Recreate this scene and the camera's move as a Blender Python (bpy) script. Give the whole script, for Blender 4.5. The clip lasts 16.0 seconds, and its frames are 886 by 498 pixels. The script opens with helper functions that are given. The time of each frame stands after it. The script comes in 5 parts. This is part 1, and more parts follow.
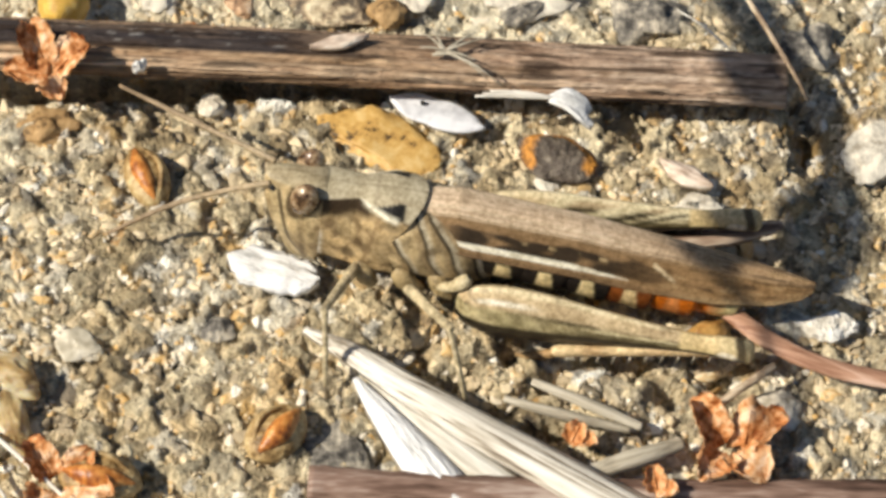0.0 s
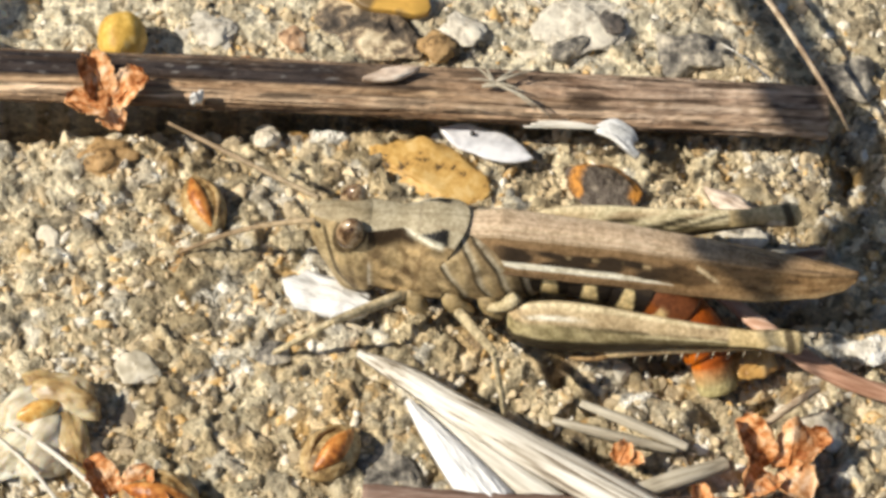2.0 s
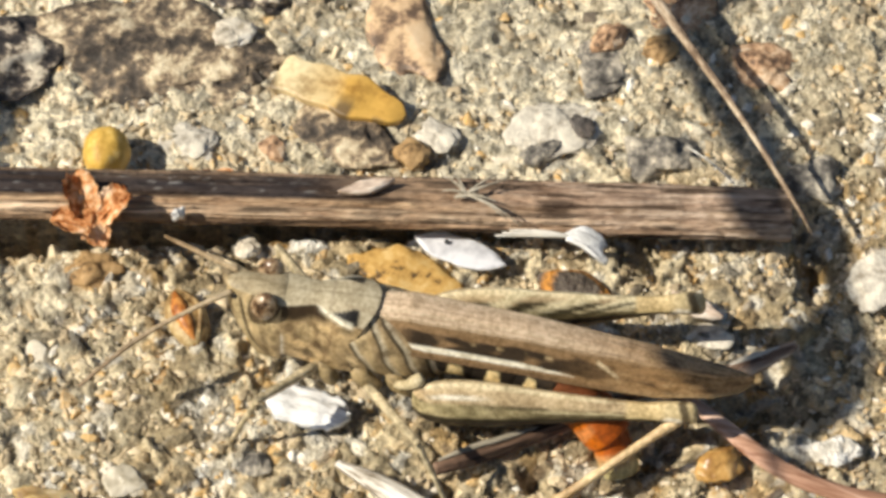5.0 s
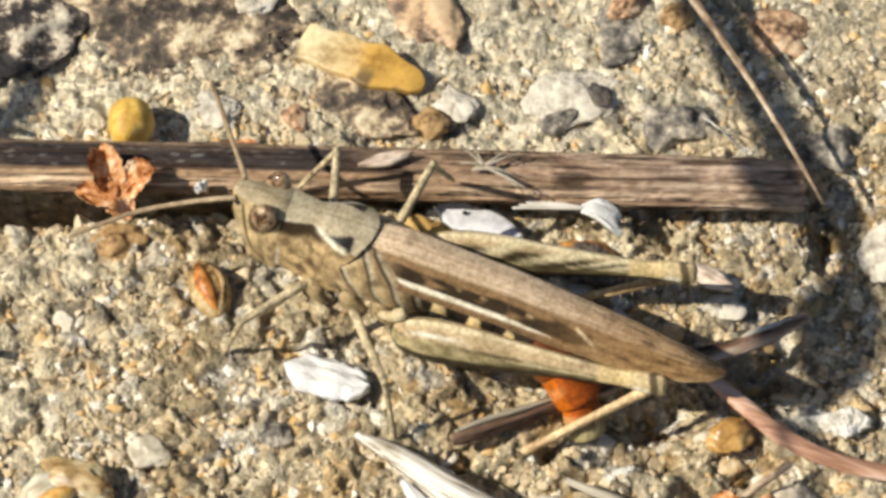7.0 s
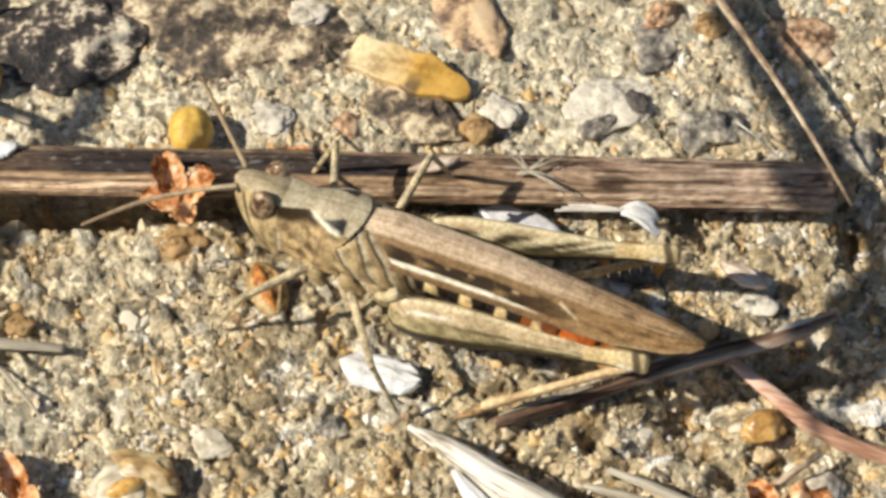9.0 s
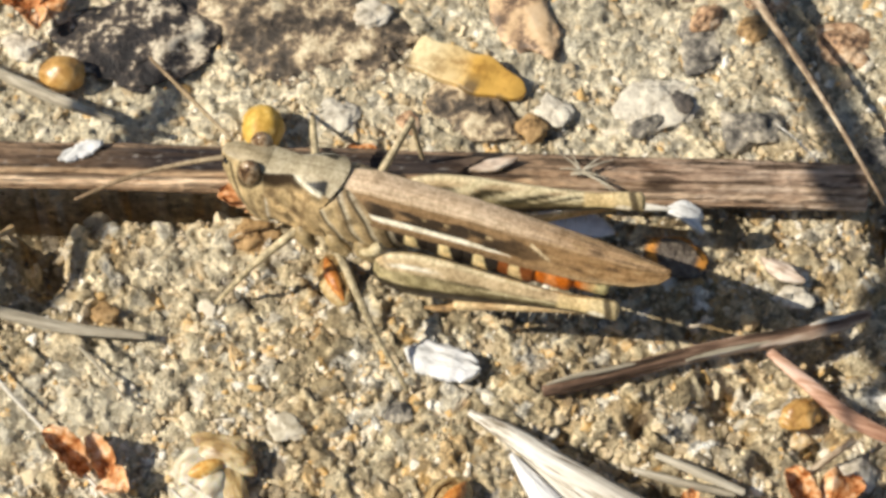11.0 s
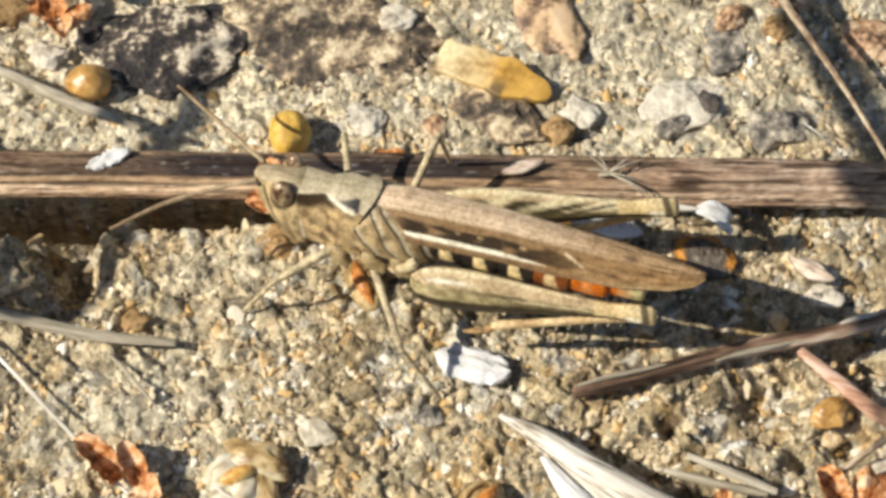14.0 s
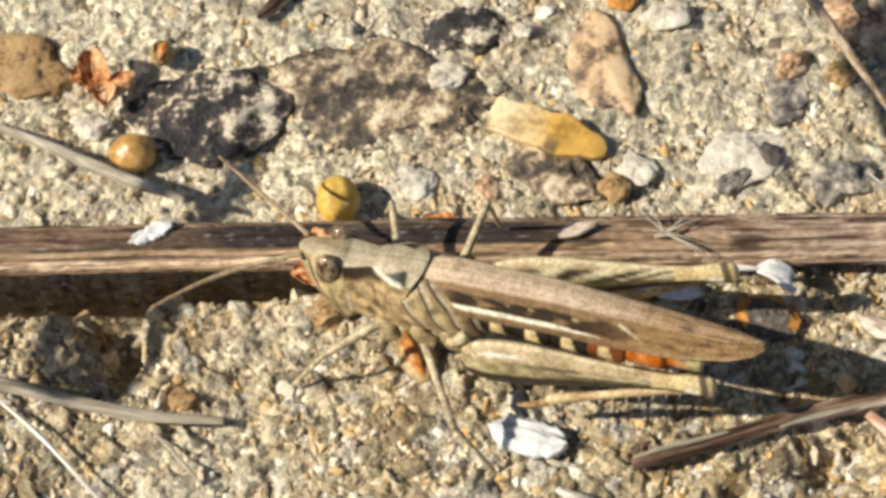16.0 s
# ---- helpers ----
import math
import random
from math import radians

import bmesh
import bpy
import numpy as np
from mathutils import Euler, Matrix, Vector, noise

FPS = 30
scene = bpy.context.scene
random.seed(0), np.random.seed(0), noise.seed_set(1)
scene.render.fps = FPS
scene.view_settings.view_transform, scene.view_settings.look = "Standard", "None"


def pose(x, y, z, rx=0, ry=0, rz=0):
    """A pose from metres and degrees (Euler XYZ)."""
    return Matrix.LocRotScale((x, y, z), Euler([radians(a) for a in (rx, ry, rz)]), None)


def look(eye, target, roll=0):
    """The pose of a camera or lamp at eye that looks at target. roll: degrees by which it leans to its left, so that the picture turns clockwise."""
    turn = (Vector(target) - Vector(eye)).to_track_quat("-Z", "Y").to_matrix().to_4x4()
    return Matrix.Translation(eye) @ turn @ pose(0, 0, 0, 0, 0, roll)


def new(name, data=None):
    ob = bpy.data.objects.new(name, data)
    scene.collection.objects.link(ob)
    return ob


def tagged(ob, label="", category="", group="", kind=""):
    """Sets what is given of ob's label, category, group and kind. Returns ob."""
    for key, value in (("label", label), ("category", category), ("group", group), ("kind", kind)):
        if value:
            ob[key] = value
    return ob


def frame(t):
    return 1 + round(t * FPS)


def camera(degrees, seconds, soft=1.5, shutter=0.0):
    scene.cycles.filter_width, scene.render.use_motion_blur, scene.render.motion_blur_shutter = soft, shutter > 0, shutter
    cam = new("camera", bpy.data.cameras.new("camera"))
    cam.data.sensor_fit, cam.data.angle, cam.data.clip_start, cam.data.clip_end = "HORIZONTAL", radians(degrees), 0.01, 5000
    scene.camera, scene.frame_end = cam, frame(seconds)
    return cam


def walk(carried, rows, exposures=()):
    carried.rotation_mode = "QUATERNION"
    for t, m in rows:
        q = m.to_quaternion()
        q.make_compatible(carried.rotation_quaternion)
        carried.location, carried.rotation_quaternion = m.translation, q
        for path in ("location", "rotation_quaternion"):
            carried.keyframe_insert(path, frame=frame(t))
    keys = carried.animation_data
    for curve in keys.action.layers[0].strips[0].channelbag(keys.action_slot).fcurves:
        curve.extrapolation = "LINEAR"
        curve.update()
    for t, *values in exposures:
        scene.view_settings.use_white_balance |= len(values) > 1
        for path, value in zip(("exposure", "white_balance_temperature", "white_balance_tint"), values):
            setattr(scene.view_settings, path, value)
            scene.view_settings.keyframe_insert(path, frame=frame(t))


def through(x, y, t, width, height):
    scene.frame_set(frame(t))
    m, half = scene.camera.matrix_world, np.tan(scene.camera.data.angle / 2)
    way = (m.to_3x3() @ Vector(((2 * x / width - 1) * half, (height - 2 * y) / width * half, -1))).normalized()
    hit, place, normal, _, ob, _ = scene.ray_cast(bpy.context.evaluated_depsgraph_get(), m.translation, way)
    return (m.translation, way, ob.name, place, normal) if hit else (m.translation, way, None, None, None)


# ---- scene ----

CM = 0.01  # lengths below are in centimetres and become metres in the meshes

# ---- camera ----
def view(x, y, z, yaw, pitch, roll):
    return pose(x * CM, y * CM, z * CM, 90 + pitch, 0, yaw) @ pose(0, 0, 0, 0, 0, roll)


cam = camera(20, 16.0, soft=3.5)
walk(cam, [
    (0.0, view(-0.518, -6.153, 8.102, -8.25, -56.25, 5.51)),
    (0.5, view(-0.772, -6.240, 8.474, -6.19, -55.40, 3.95)),
    (1.0, view(-0.799, -6.445, 8.359, -6.21, -55.01, 4.13)),
    (1.5, view(-0.718, -6.437, 8.251, -6.56, -54.96, 4.31)),
    (2.0, view(-0.586, -6.409, 8.201, -6.50, -54.81, 4.03)),
    (2.5, view(-0.488, -6.462, 8.182, -6.25, -54.80, 3.75)),
    (3.0, view(-0.558, -6.435, 8.347, -6.60, -54.95, 3.65)),
    (3.5, view(-0.541, -6.335, 8.551, -6.32, -55.00, 3.33)),
    (4.0, view(-0.530, -6.384, 8.658, -6.00, -54.94, 3.01)),
    (4.5, view(-0.417, -6.402, 8.563, -5.91, -55.21, 2.93)),
    (4.7, view(-0.414, -6.317, 8.637, -5.96, -55.16, 2.68)),
    (6.8, view(-0.242, -5.943, 9.102, -3.88, -57.94, 0.90)),
    (7.0, view(-0.294, -5.953, 9.162, -4.13, -58.15, 1.14)),
    (7.5, view(-0.377, -5.836, 9.579, -3.58, -58.62, 0.47)),
    (8.0, view(-0.408, -6.167, 9.551, -3.40, -58.25, 0.31)),
    (8.2, view(-0.412, -6.219, 9.578, -3.10, -57.89, -0.05)),
    (10.3, view(-0.480, -6.064, 10.122, -3.34, -60.63, 0.37)),
    (10.5, view(-0.547, -6.075, 10.370, -3.28, -60.80, 0.39)),
    (11.0, view(-0.655, -6.162, 10.534, -2.79, -60.80, 0.12)),
    (11.5, view(-0.647, -6.078, 10.497, -2.45, -60.92, -0.47)),
    (12.0, view(-0.687, -6.063, 10.599, -1.76, -60.95, -1.40)),
    (12.5, view(-0.730, -6.151, 10.558, -1.87, -60.93, -1.14)),
    (13.0, view(-0.700, -6.071, 10.581, -1.80, -61.05, -1.36)),
    (13.5, view(-0.697, -6.070, 10.562, -1.81, -60.96, -1.48)),
    (14.0, view(-0.687, -6.149, 10.540, -1.78, -60.78, -1.53)),
    (14.5, view(-0.672, -5.930, 10.704, -0.79, -61.32, -3.37)),
    (15.0, view(-0.433, -5.847, 10.580, 1.06, -61.23, -5.31)),
    (15.5, view(-0.498, -5.827, 10.562, 3.03, -61.33, -6.81)),
    (16.0, view(-0.294, -5.706, 10.370, 4.33, -60.59, -8.44)),
])

# ---- light ----
SUN_UP, SUN_WAY = 42, 8  # the sun's height, and the way in which shadows fall
scene.view_settings.exposure = 0.29
world = bpy.data.worlds.new("sky")
scene.world = world
world.use_nodes = True
sky = world.node_tree.nodes.new("ShaderNodeTexSky")
sky.sky_type, sky.sun_disc = "NISHITA", False
sky.sun_elevation, sky.sun_rotation = radians(SUN_UP), radians(270 - SUN_WAY)
world.node_tree.links.new(sky.outputs[0], world.node_tree.nodes["Background"].inputs[0])
world.node_tree.nodes["Background"].inputs[1].default_value = 0.058
sun = new("sun", bpy.data.lights.new("sun", "SUN"))
sun.data.energy, sun.data.angle, sun.data.color = 4.7, radians(0.5), (1.0, 0.93, 0.80)
e, a = radians(SUN_UP), radians(SUN_WAY)
sun.matrix_world = look((-math.cos(a) * math.cos(e), -math.sin(a) * math.cos(e), math.sin(e)), (0, 0, 0))


# ---- materials ----
def material(name, stops, scale=20.0, rough=0.8, fine=4.0, bump=0.3, depth=0.004, spec=0.3, island=False, tint=False,
             stretch=(1, 1, 1), mix=0.35, through=0.0, each=False):
    """Noise at two scales drives a colour ramp. scale: per centimetre. island: a colour for each loose piece. tint: the mesh's own colours."""
    m = bpy.data.materials.new(name)
    m.use_nodes = True
    t = m.node_tree
    n, l = t.nodes, t.links
    bsdf = n["Principled BSDF"]
    bsdf.inputs["Roughness"].default_value = rough
    bsdf.inputs["Specular IOR Level"].default_value = spec
    co = n.new("ShaderNodeTexCoord")
    mp = n.new("ShaderNodeMapping")
    mp.inputs["Scale"].default_value = [100 * s for s in stretch]
    l.new(co.outputs["Object"], mp.inputs[0])

    def noise_at(s, detail):
        x = n.new("ShaderNodeTexNoise")
        x.inputs["Scale"].default_value, x.inputs["Detail"].default_value = s, detail
        x.inputs["Roughness"].default_value = 0.65
        l.new(mp.outputs[0], x.inputs["Vector"])
        return x.outputs["Fac"]

    coarse, grain = noise_at(scale, 4), noise_at(scale * fine, 3)
    ramp = n.new("ShaderNodeValToRGB")
    while len(ramp.color_ramp.elements) < len(stops):
        ramp.color_ramp.elements.new(0.5)
    for el, (p, c) in zip(ramp.color_ramp.elements, stops):
        el.position, el.color = p if island or each else 0.5 + (p - 0.5) * 0.6, (*c, 1)
    both = n.new("ShaderNodeMath")
    both.operation = "MULTIPLY_ADD"
    both.inputs[1].default_value = mix
    add = n.new("ShaderNodeMath")
    add.operation = "MULTIPLY_ADD"
    add.inputs[1].default_value = 1 - mix
    add.inputs[2].default_value = 0.0
    if each:
        info = n.new("ShaderNodeObjectInfo")
        l.new(info.outputs["Random"], add.inputs[0])
    elif island:
        geo = n.new("ShaderNodeNewGeometry")
        l.new(geo.outputs["Random Per Island"], add.inputs[0])
    else:
        l.new(coarse, add.inputs[0])
    l.new(grain, both.inputs[0])
    l.new(add.outputs[0], both.inputs[2])
    l.new(both.outputs[0], ramp.inputs[0])
    colour = ramp.outputs[0]
    if tint:
        at = n.new("ShaderNodeAttribute")
        at.attribute_name = "tint"
        mul = n.new("ShaderNodeMix")
        mul.data_type, mul.blend_type = "RGBA", "MULTIPLY"
        mul.inputs[0].default_value = 1.0
        l.new(at.outputs["Color"], mul.inputs[6])
        l.new(colour, mul.inputs[7])
        colour = mul.outputs[2]
    l.new(colour, bsdf.inputs["Base Color"])
    bp = n.new("ShaderNodeBump")
    bp.inputs["Strength"].default_value, bp.inputs["Distance"].default_value = bump, depth * CM * 5
    l.new(both.outputs[0] if not (island or each) else grain, bp.inputs["Height"])
    l.new(bp.outputs[0], bsdf.inputs["Normal"])
    if through:
        bsdf.inputs["Subsurface Weight"].default_value = through
        bsdf.inputs["Subsurface Radius"].default_value = (0.0008, 0.0005, 0.0002)
        bsdf.inputs["Subsurface Scale"].default_value = 1.0
    return m


cement = material("cement", [(0.28, (0.45, 0.42, 0.38)), (0.5, (0.85, 0.84, 0.82)), (0.68, (1.0, 1.0, 1.0))], 16, 0.85, 4, 0.8, 0.012, 0.3, tint=True, mix=0.45)


def speckled(m, scale, wide):
    """Angular sand grains in the surface, and broad stains."""
    n, l = m.node_tree.nodes, m.node_tree.links
    base = n["Principled BSDF"].inputs["Base Color"]
    colour = base.links[0].from_socket
    mp = n["Mapping"].outputs[0]
    cell = n.new("ShaderNodeTexVoronoi")
    cell.inputs["Scale"].default_value = scale
    l.new(mp, cell.inputs["Vector"])
    grey = n.new("ShaderNodeSeparateColor")
    l.new(cell.outputs["Color"], grey.inputs[0])
    stain = n.new("ShaderNodeTexNoise")
    stain.inputs["Scale"].default_value, stain.inputs["Detail"].default_value = wide, 6
    l.new(mp, stain.inputs["Vector"])
    for source, stops in ((grey.outputs[0], ((0.0, 0.40), (0.15, 0.72), (0.6, 0.97), (0.85, 1.15), (1.0, 1.35))), (stain.outputs[0], ((0.3, 0.72), (0.5, 1.0), (0.7, 1.12)))):
        ramp = n.new("ShaderNodeValToRGB")
        while len(ramp.color_ramp.elements) < len(stops):
            ramp.color_ramp.elements.new(0.5)
        for el, (p, v) in zip(ramp.color_ramp.elements, stops):
            el.position, el.color = p, (v, v, v, 1)
        mul = n.new("ShaderNodeMix")
        mul.data_type, mul.blend_type = "RGBA", "MULTIPLY"
        mul.inputs[0].default_value = 1.0
        l.new(source, ramp.inputs[0])
        l.new(colour, mul.inputs[6])
        l.new(ramp.outputs[0], mul.inputs[7])
        colour = mul.outputs[2]
    l.new(colour, base)


speckled(cement, 24, 0.12)
grains_mat = material("sand_grains", [(0.10, (0.10, 0.085, 0.06)), (0.20, (0.38, 0.30, 0.19)), (0.40, (0.60, 0.48, 0.30)), (0.58, (0.74, 0.62, 0.42)),
                                      (0.68, (0.62, 0.38, 0.12)), (0.74, (0.68, 0.57, 0.40)), (0.90, (0.90, 0.87, 0.77))],
                      14, 0.6, 3, 0.5, 0.006, 0.4, island=True, mix=0.25)
grit_mat = material("grit", [(0.10, (0.16, 0.13, 0.10)), (0.25, (0.42, 0.33, 0.21)), (0.45, (0.64, 0.52, 0.33)), (0.62, (0.76, 0.65, 0.45)), (0.70, (0.60, 0.37, 0.13)), (0.76, (0.70, 0.60, 0.43)), (0.92, (0.92, 0.89, 0.80))],
                    2.5, 0.6, 4, 0.5, 0.008, 0.4, mix=0.25, each=True)
bark = material("weathered_stalk", [(0.3, (0.40, 0.34, 0.30)), (0.48, (0.85, 0.82, 0.78)), (0.65, (1.0, 1.0, 0.98))], 14, 0.85, 3, 0.9, 0.014, 0.2, stretch=(0.2, 1, 1), tint=True, mix=0.5)
twig_mat = material("brown_twig", [(0.32, (0.03, 0.018, 0.012)), (0.46, (0.12, 0.07, 0.05)), (0.58, (0.25, 0.16, 0.12)), (0.72, (0.50, 0.40, 0.33))], 8, 0.8, 3, 0.8, 0.01, 0.2, stretch=(0.15, 1, 1))
twig_dark = material("dark_twig", [(0.32, (0.025, 0.016, 0.010)), (0.44, (0.11, 0.065, 0.042)), (0.54, (0.24, 0.15, 0.10)), (0.64, (0.46, 0.35, 0.26)), (0.75, (0.66, 0.58, 0.48))], 9, 0.75, 3, 0.9, 0.012, 0.25, stretch=(0.12, 1, 1))
straw_white = material("bleached_straw", [(0.3, (0.42, 0.37, 0.29)), (0.55, (0.70, 0.66, 0.57)), (0.8, (0.84, 0.81, 0.74))], 10, 0.7, 4, 0.5, 0.006, 0.3, stretch=(0.08, 1, 1))
straw_streaked = material("streaked_straw", [(0.30, (0.17, 0.13, 0.09)), (0.40, (0.50, 0.44, 0.35)), (0.50, (0.68, 0.63, 0.54)), (0.75, (0.86, 0.82, 0.75))], 12, 0.7, 4, 0.6, 0.008, 0.3, stretch=(0.04, 1.4, 1.4))
straw_grey = material("grey_straw", [(0.3, (0.20, 0.17, 0.12)), (0.55, (0.42, 0.37, 0.28)), (0.8, (0.62, 0.57, 0.46))], 10, 0.75, 4, 0.5, 0.006, 0.3, stretch=(0.1, 1, 1))
brown_straw = material("brown_straw", [(0.3, (0.14, 0.09, 0.055)), (0.5, (0.36, 0.26, 0.17)), (0.7, (0.60, 0.49, 0.35))], 10, 0.75, 4, 0.5, 0.006, 0.3, stretch=(0.4, 1, 1))
pinkish_seed = material("pinkish_seed", [(0.3, (0.40, 0.29, 0.21)), (0.5, (0.66, 0.53, 0.42)), (0.7, (0.80, 0.70, 0.58))], 12, 0.6, 4, 0.4, 0.006, 0.3, stretch=(0.3, 1, 1))
pink_straw = material("reddish_stem", [(0.32, (0.24, 0.11, 0.06)), (0.5, (0.46, 0.26, 0.165)), (0.66, (0.66, 0.45, 0.34))], 8, 0.6, 4, 0.5, 0.006, 0.4, stretch=(0.1, 1, 1))
white_flake = material("white_flake", [(0.3, (0.50, 0.49, 0.46)), (0.42, (0.70, 0.69, 0.66)), (0.6, (0.82, 0.81, 0.79))], 7, 0.6, 4, 0.7, 0.010, 0.3, stretch=(0.25, 1, 1))
chaff_grey = material("papery_chaff", [(0.3, (0.52, 0.52, 0.54)), (0.6, (0.74, 0.74, 0.76))], 6, 0.5, 4, 0.2, 0.004, 0.4)
leaf_rust = material("rust_leaf", [(0.3, (0.26, 0.075, 0.015)), (0.42, (0.54, 0.22, 0.07)), (0.54, (0.68, 0.38, 0.18)), (0.68, (0.82, 0.58, 0.38))], 7, 0.65, 4, 0.6, 0.01, 0.3)
shell_tan = material("tan_shell", [(0.3, (0.16, 0.09, 0.03)), (0.5, (0.36, 0.23, 0.09)), (0.7, (0.56, 0.43, 0.22))], 9, 0.5, 4, 0.5, 0.008, 0.4)
kernel_red = material("red_brown_kernel", [(0.3, (0.22, 0.06, 0.012)), (0.5, (0.52, 0.19, 0.035)), (0.7, (0.70, 0.36, 0.11))], 9, 0.4, 4, 0.4, 0.006, 0.5)
bract_tan = material("tan_bract", [(0.3, (0.22, 0.13, 0.045)), (0.48, (0.44, 0.31, 0.14)), (0.62, (0.60, 0.48, 0.28)), (0.75, (0.74, 0.64, 0.44))], 6, 0.4, 4, 0.25, 0.005, 0.5, stretch=(0.4, 1, 1), through=0.3)
bract_cream = material("cream_bract", [(0.3, (0.40, 0.33, 0.21)), (0.5, (0.62, 0.55, 0.41)), (0.7, (0.78, 0.73, 0.60))], 6, 0.4, 4, 0.25, 0.005, 0.5, stretch=(0.4, 1, 1), through=0.3)
kernel_gold = material("golden_kernel", [(0.3, (0.50, 0.22, 0.04)), (0.5, (0.74, 0.44, 0.12)), (0.7, (0.86, 0.66, 0.32))], 7, 0.35, 4, 0.2, 0.004, 0.5)
chalk = material("chalk", [(0.3, (0.32, 0.275, 0.21)), (0.45, (0.56, 0.505, 0.41)), (0.60, (0.72, 0.66, 0.54)), (0.75, (0.82, 0.75, 0.60))], 7, 0.85, 5, 0.5, 0.010, 0.3, mix=0.45)
ochre_flat = material("ochre_flint", [(0.30, (0.10, 0.06, 0.025)), (0.38, (0.46, 0.265, 0.075)), (0.55, (0.58, 0.36, 0.11)), (0.72, (0.66, 0.46, 0.19))], 8, 0.55, 4, 0.3, 0.005, 0.4)
quartz = material("cream_quartz", [(0.3, (0.36, 0.31, 0.22)), (0.5, (0.52, 0.46, 0.34)), (0.7, (0.68, 0.62, 0.50))], 5, 0.4, 5, 0.3, 0.006, 0.5)
white_chip = material("white_chip", [(0.3, (0.50, 0.45, 0.36)), (0.5, (0.76, 0.71, 0.61)), (0.7, (0.88, 0.85, 0.78))], 9, 0.6, 4, 0.8, 0.014, 0.4)
yellow_stone = material("yellow_pebble", [(0.3, (0.48, 0.27, 0.04)), (0.55, (0.68, 0.43, 0.09)), (0.8, (0.80, 0.60, 0.24))], 7, 0.55, 4, 0.3, 0.005, 0.4)
amber_stone = material("amber_flint", [(0.32, (0.55, 0.48, 0.40)), (0.48, (0.88, 0.86, 0.82)), (0.65, (1.0, 1.0, 1.0))], 5, 0.45, 5, 0.3, 0.006, 0.5, tint=True)
two_tone = material("two_tone_pebble", [(0.32, (0.45, 0.42, 0.40)), (0.5, (0.85, 0.84, 0.82)), (0.68, (1.0, 1.0, 1.0))], 10, 0.6, 4, 0.6, 0.012, 0.35, tint=True)
caramel_stone = material("caramel_pebble", [(0.3, (0.30, 0.15, 0.04)), (0.55, (0.52, 0.30, 0.09)), (0.8, (0.66, 0.45, 0.20))], 6, 0.35, 4, 0.2, 0.004, 0.5)
ochre_stone = material("ochre_pebble", [(0.32, (0.12, 0.07, 0.03)), (0.45, (0.34, 0.21, 0.09)), (0.7, (0.46, 0.30, 0.14))], 9, 0.7, 4, 0.4, 0.006, 0.3)
dark_stone = material("dark_flint", [(0.36, (0.02, 0.018, 0.018)), (0.50, (0.055, 0.045, 0.04)), (0.57, (0.16, 0.125, 0.09)), (0.62, (0.50, 0.42, 0.31)), (0.75, (0.78, 0.69, 0.52))], 6, 0.7, 4, 0.6, 0.012, 0.35, mix=0.2)
brown_flint = material("brown_flint", [(0.34, (0.045, 0.036, 0.028)), (0.47, (0.13, 0.10, 0.07)), (0.54, (0.26, 0.19, 0.12)), (0.62, (0.52, 0.41, 0.26)), (0.75, (0.78, 0.67, 0.46))], 5, 0.7, 4, 0.6, 0.012, 0.35, mix=0.25)
pink_stone = material("pinkish_flint", [(0.36, (0.13, 0.085, 0.055)), (0.45, (0.36, 0.235, 0.14)), (0.54, (0.62, 0.43, 0.245)), (0.75, (0.74, 0.56, 0.36))], 4.5, 0.55, 5, 0.3, 0.006, 0.4)
brown_stone = material("brown_pebble", [(0.32, (0.10, 0.06, 0.04)), (0.45, (0.34, 0.20, 0.11)), (0.56, (0.52, 0.33, 0.19)), (0.75, (0.74, 0.58, 0.40))], 7, 0.7, 4, 0.5, 0.008, 0.35)
pale_stone = material("pale_pebble", [(0.3, (0.34, 0.29, 0.21)), (0.45, (0.58, 0.51, 0.40)), (0.58, (0.72, 0.65, 0.52)), (0.75, (0.84, 0.79, 0.68))], 6, 0.7, 5, 0.6, 0.012, 0.3)
grey_stone = material("grey_pebble", [(0.32, (0.05, 0.045, 0.04)), (0.48, (0.20, 0.18, 0.15)), (0.60, (0.42, 0.37, 0.29)), (0.75, (0.68, 0.60, 0.46))], 7, 0.75, 5, 0.6, 0.012, 0.3)
black_stone = material("black_pebble", [(0.3, (0.05, 0.045, 0.04)), (0.6, (0.12, 0.10, 0.085)), (0.8, (0.20, 0.16, 0.12))], 8, 0.6, 5, 0.5, 0.01, 0.4)
orange_rim = material("orange_rind", [(0.3, (0.34, 0.13, 0.02)), (0.6, (0.58, 0.27, 0.05)), (0.8, (0.66, 0.38, 0.12))], 9, 0.6, 4, 0.5, 0.008, 0.35)
chitin = material("chitin", [(0.3, (0.54, 0.495, 0.41)), (0.47, (0.75, 0.71, 0.63)), (0.62, (0.94, 0.91, 0.85))], 16, 0.5, 4, 0.25, 0.003, 0.3, tint=True, mix=0.5)
eye_mat = material("eye_shell", [(0.35, (0.04, 0.02, 0.01)), (0.46, (0.16, 0.09, 0.045)), (0.58, (0.34, 0.24, 0.14)), (0.68, (0.46, 0.36, 0.24))], 9, 0.18, 4, 0.05, 0.001, 0.6)
black_mat = material("black_speck", [(0.4, (0.012, 0.011, 0.010)), (0.6, (0.03, 0.028, 0.025))], 20, 0.5)


# ---- mesh helpers ----
def blend(a, b, k):
    k = min(max(k, 0.0), 1.0)
    return tuple(p + (q - p) * k for p, q in zip(a, b))


def fade(v, lo, hi):
    return min(max((v - lo) / (hi - lo), 0.0), 1.0)


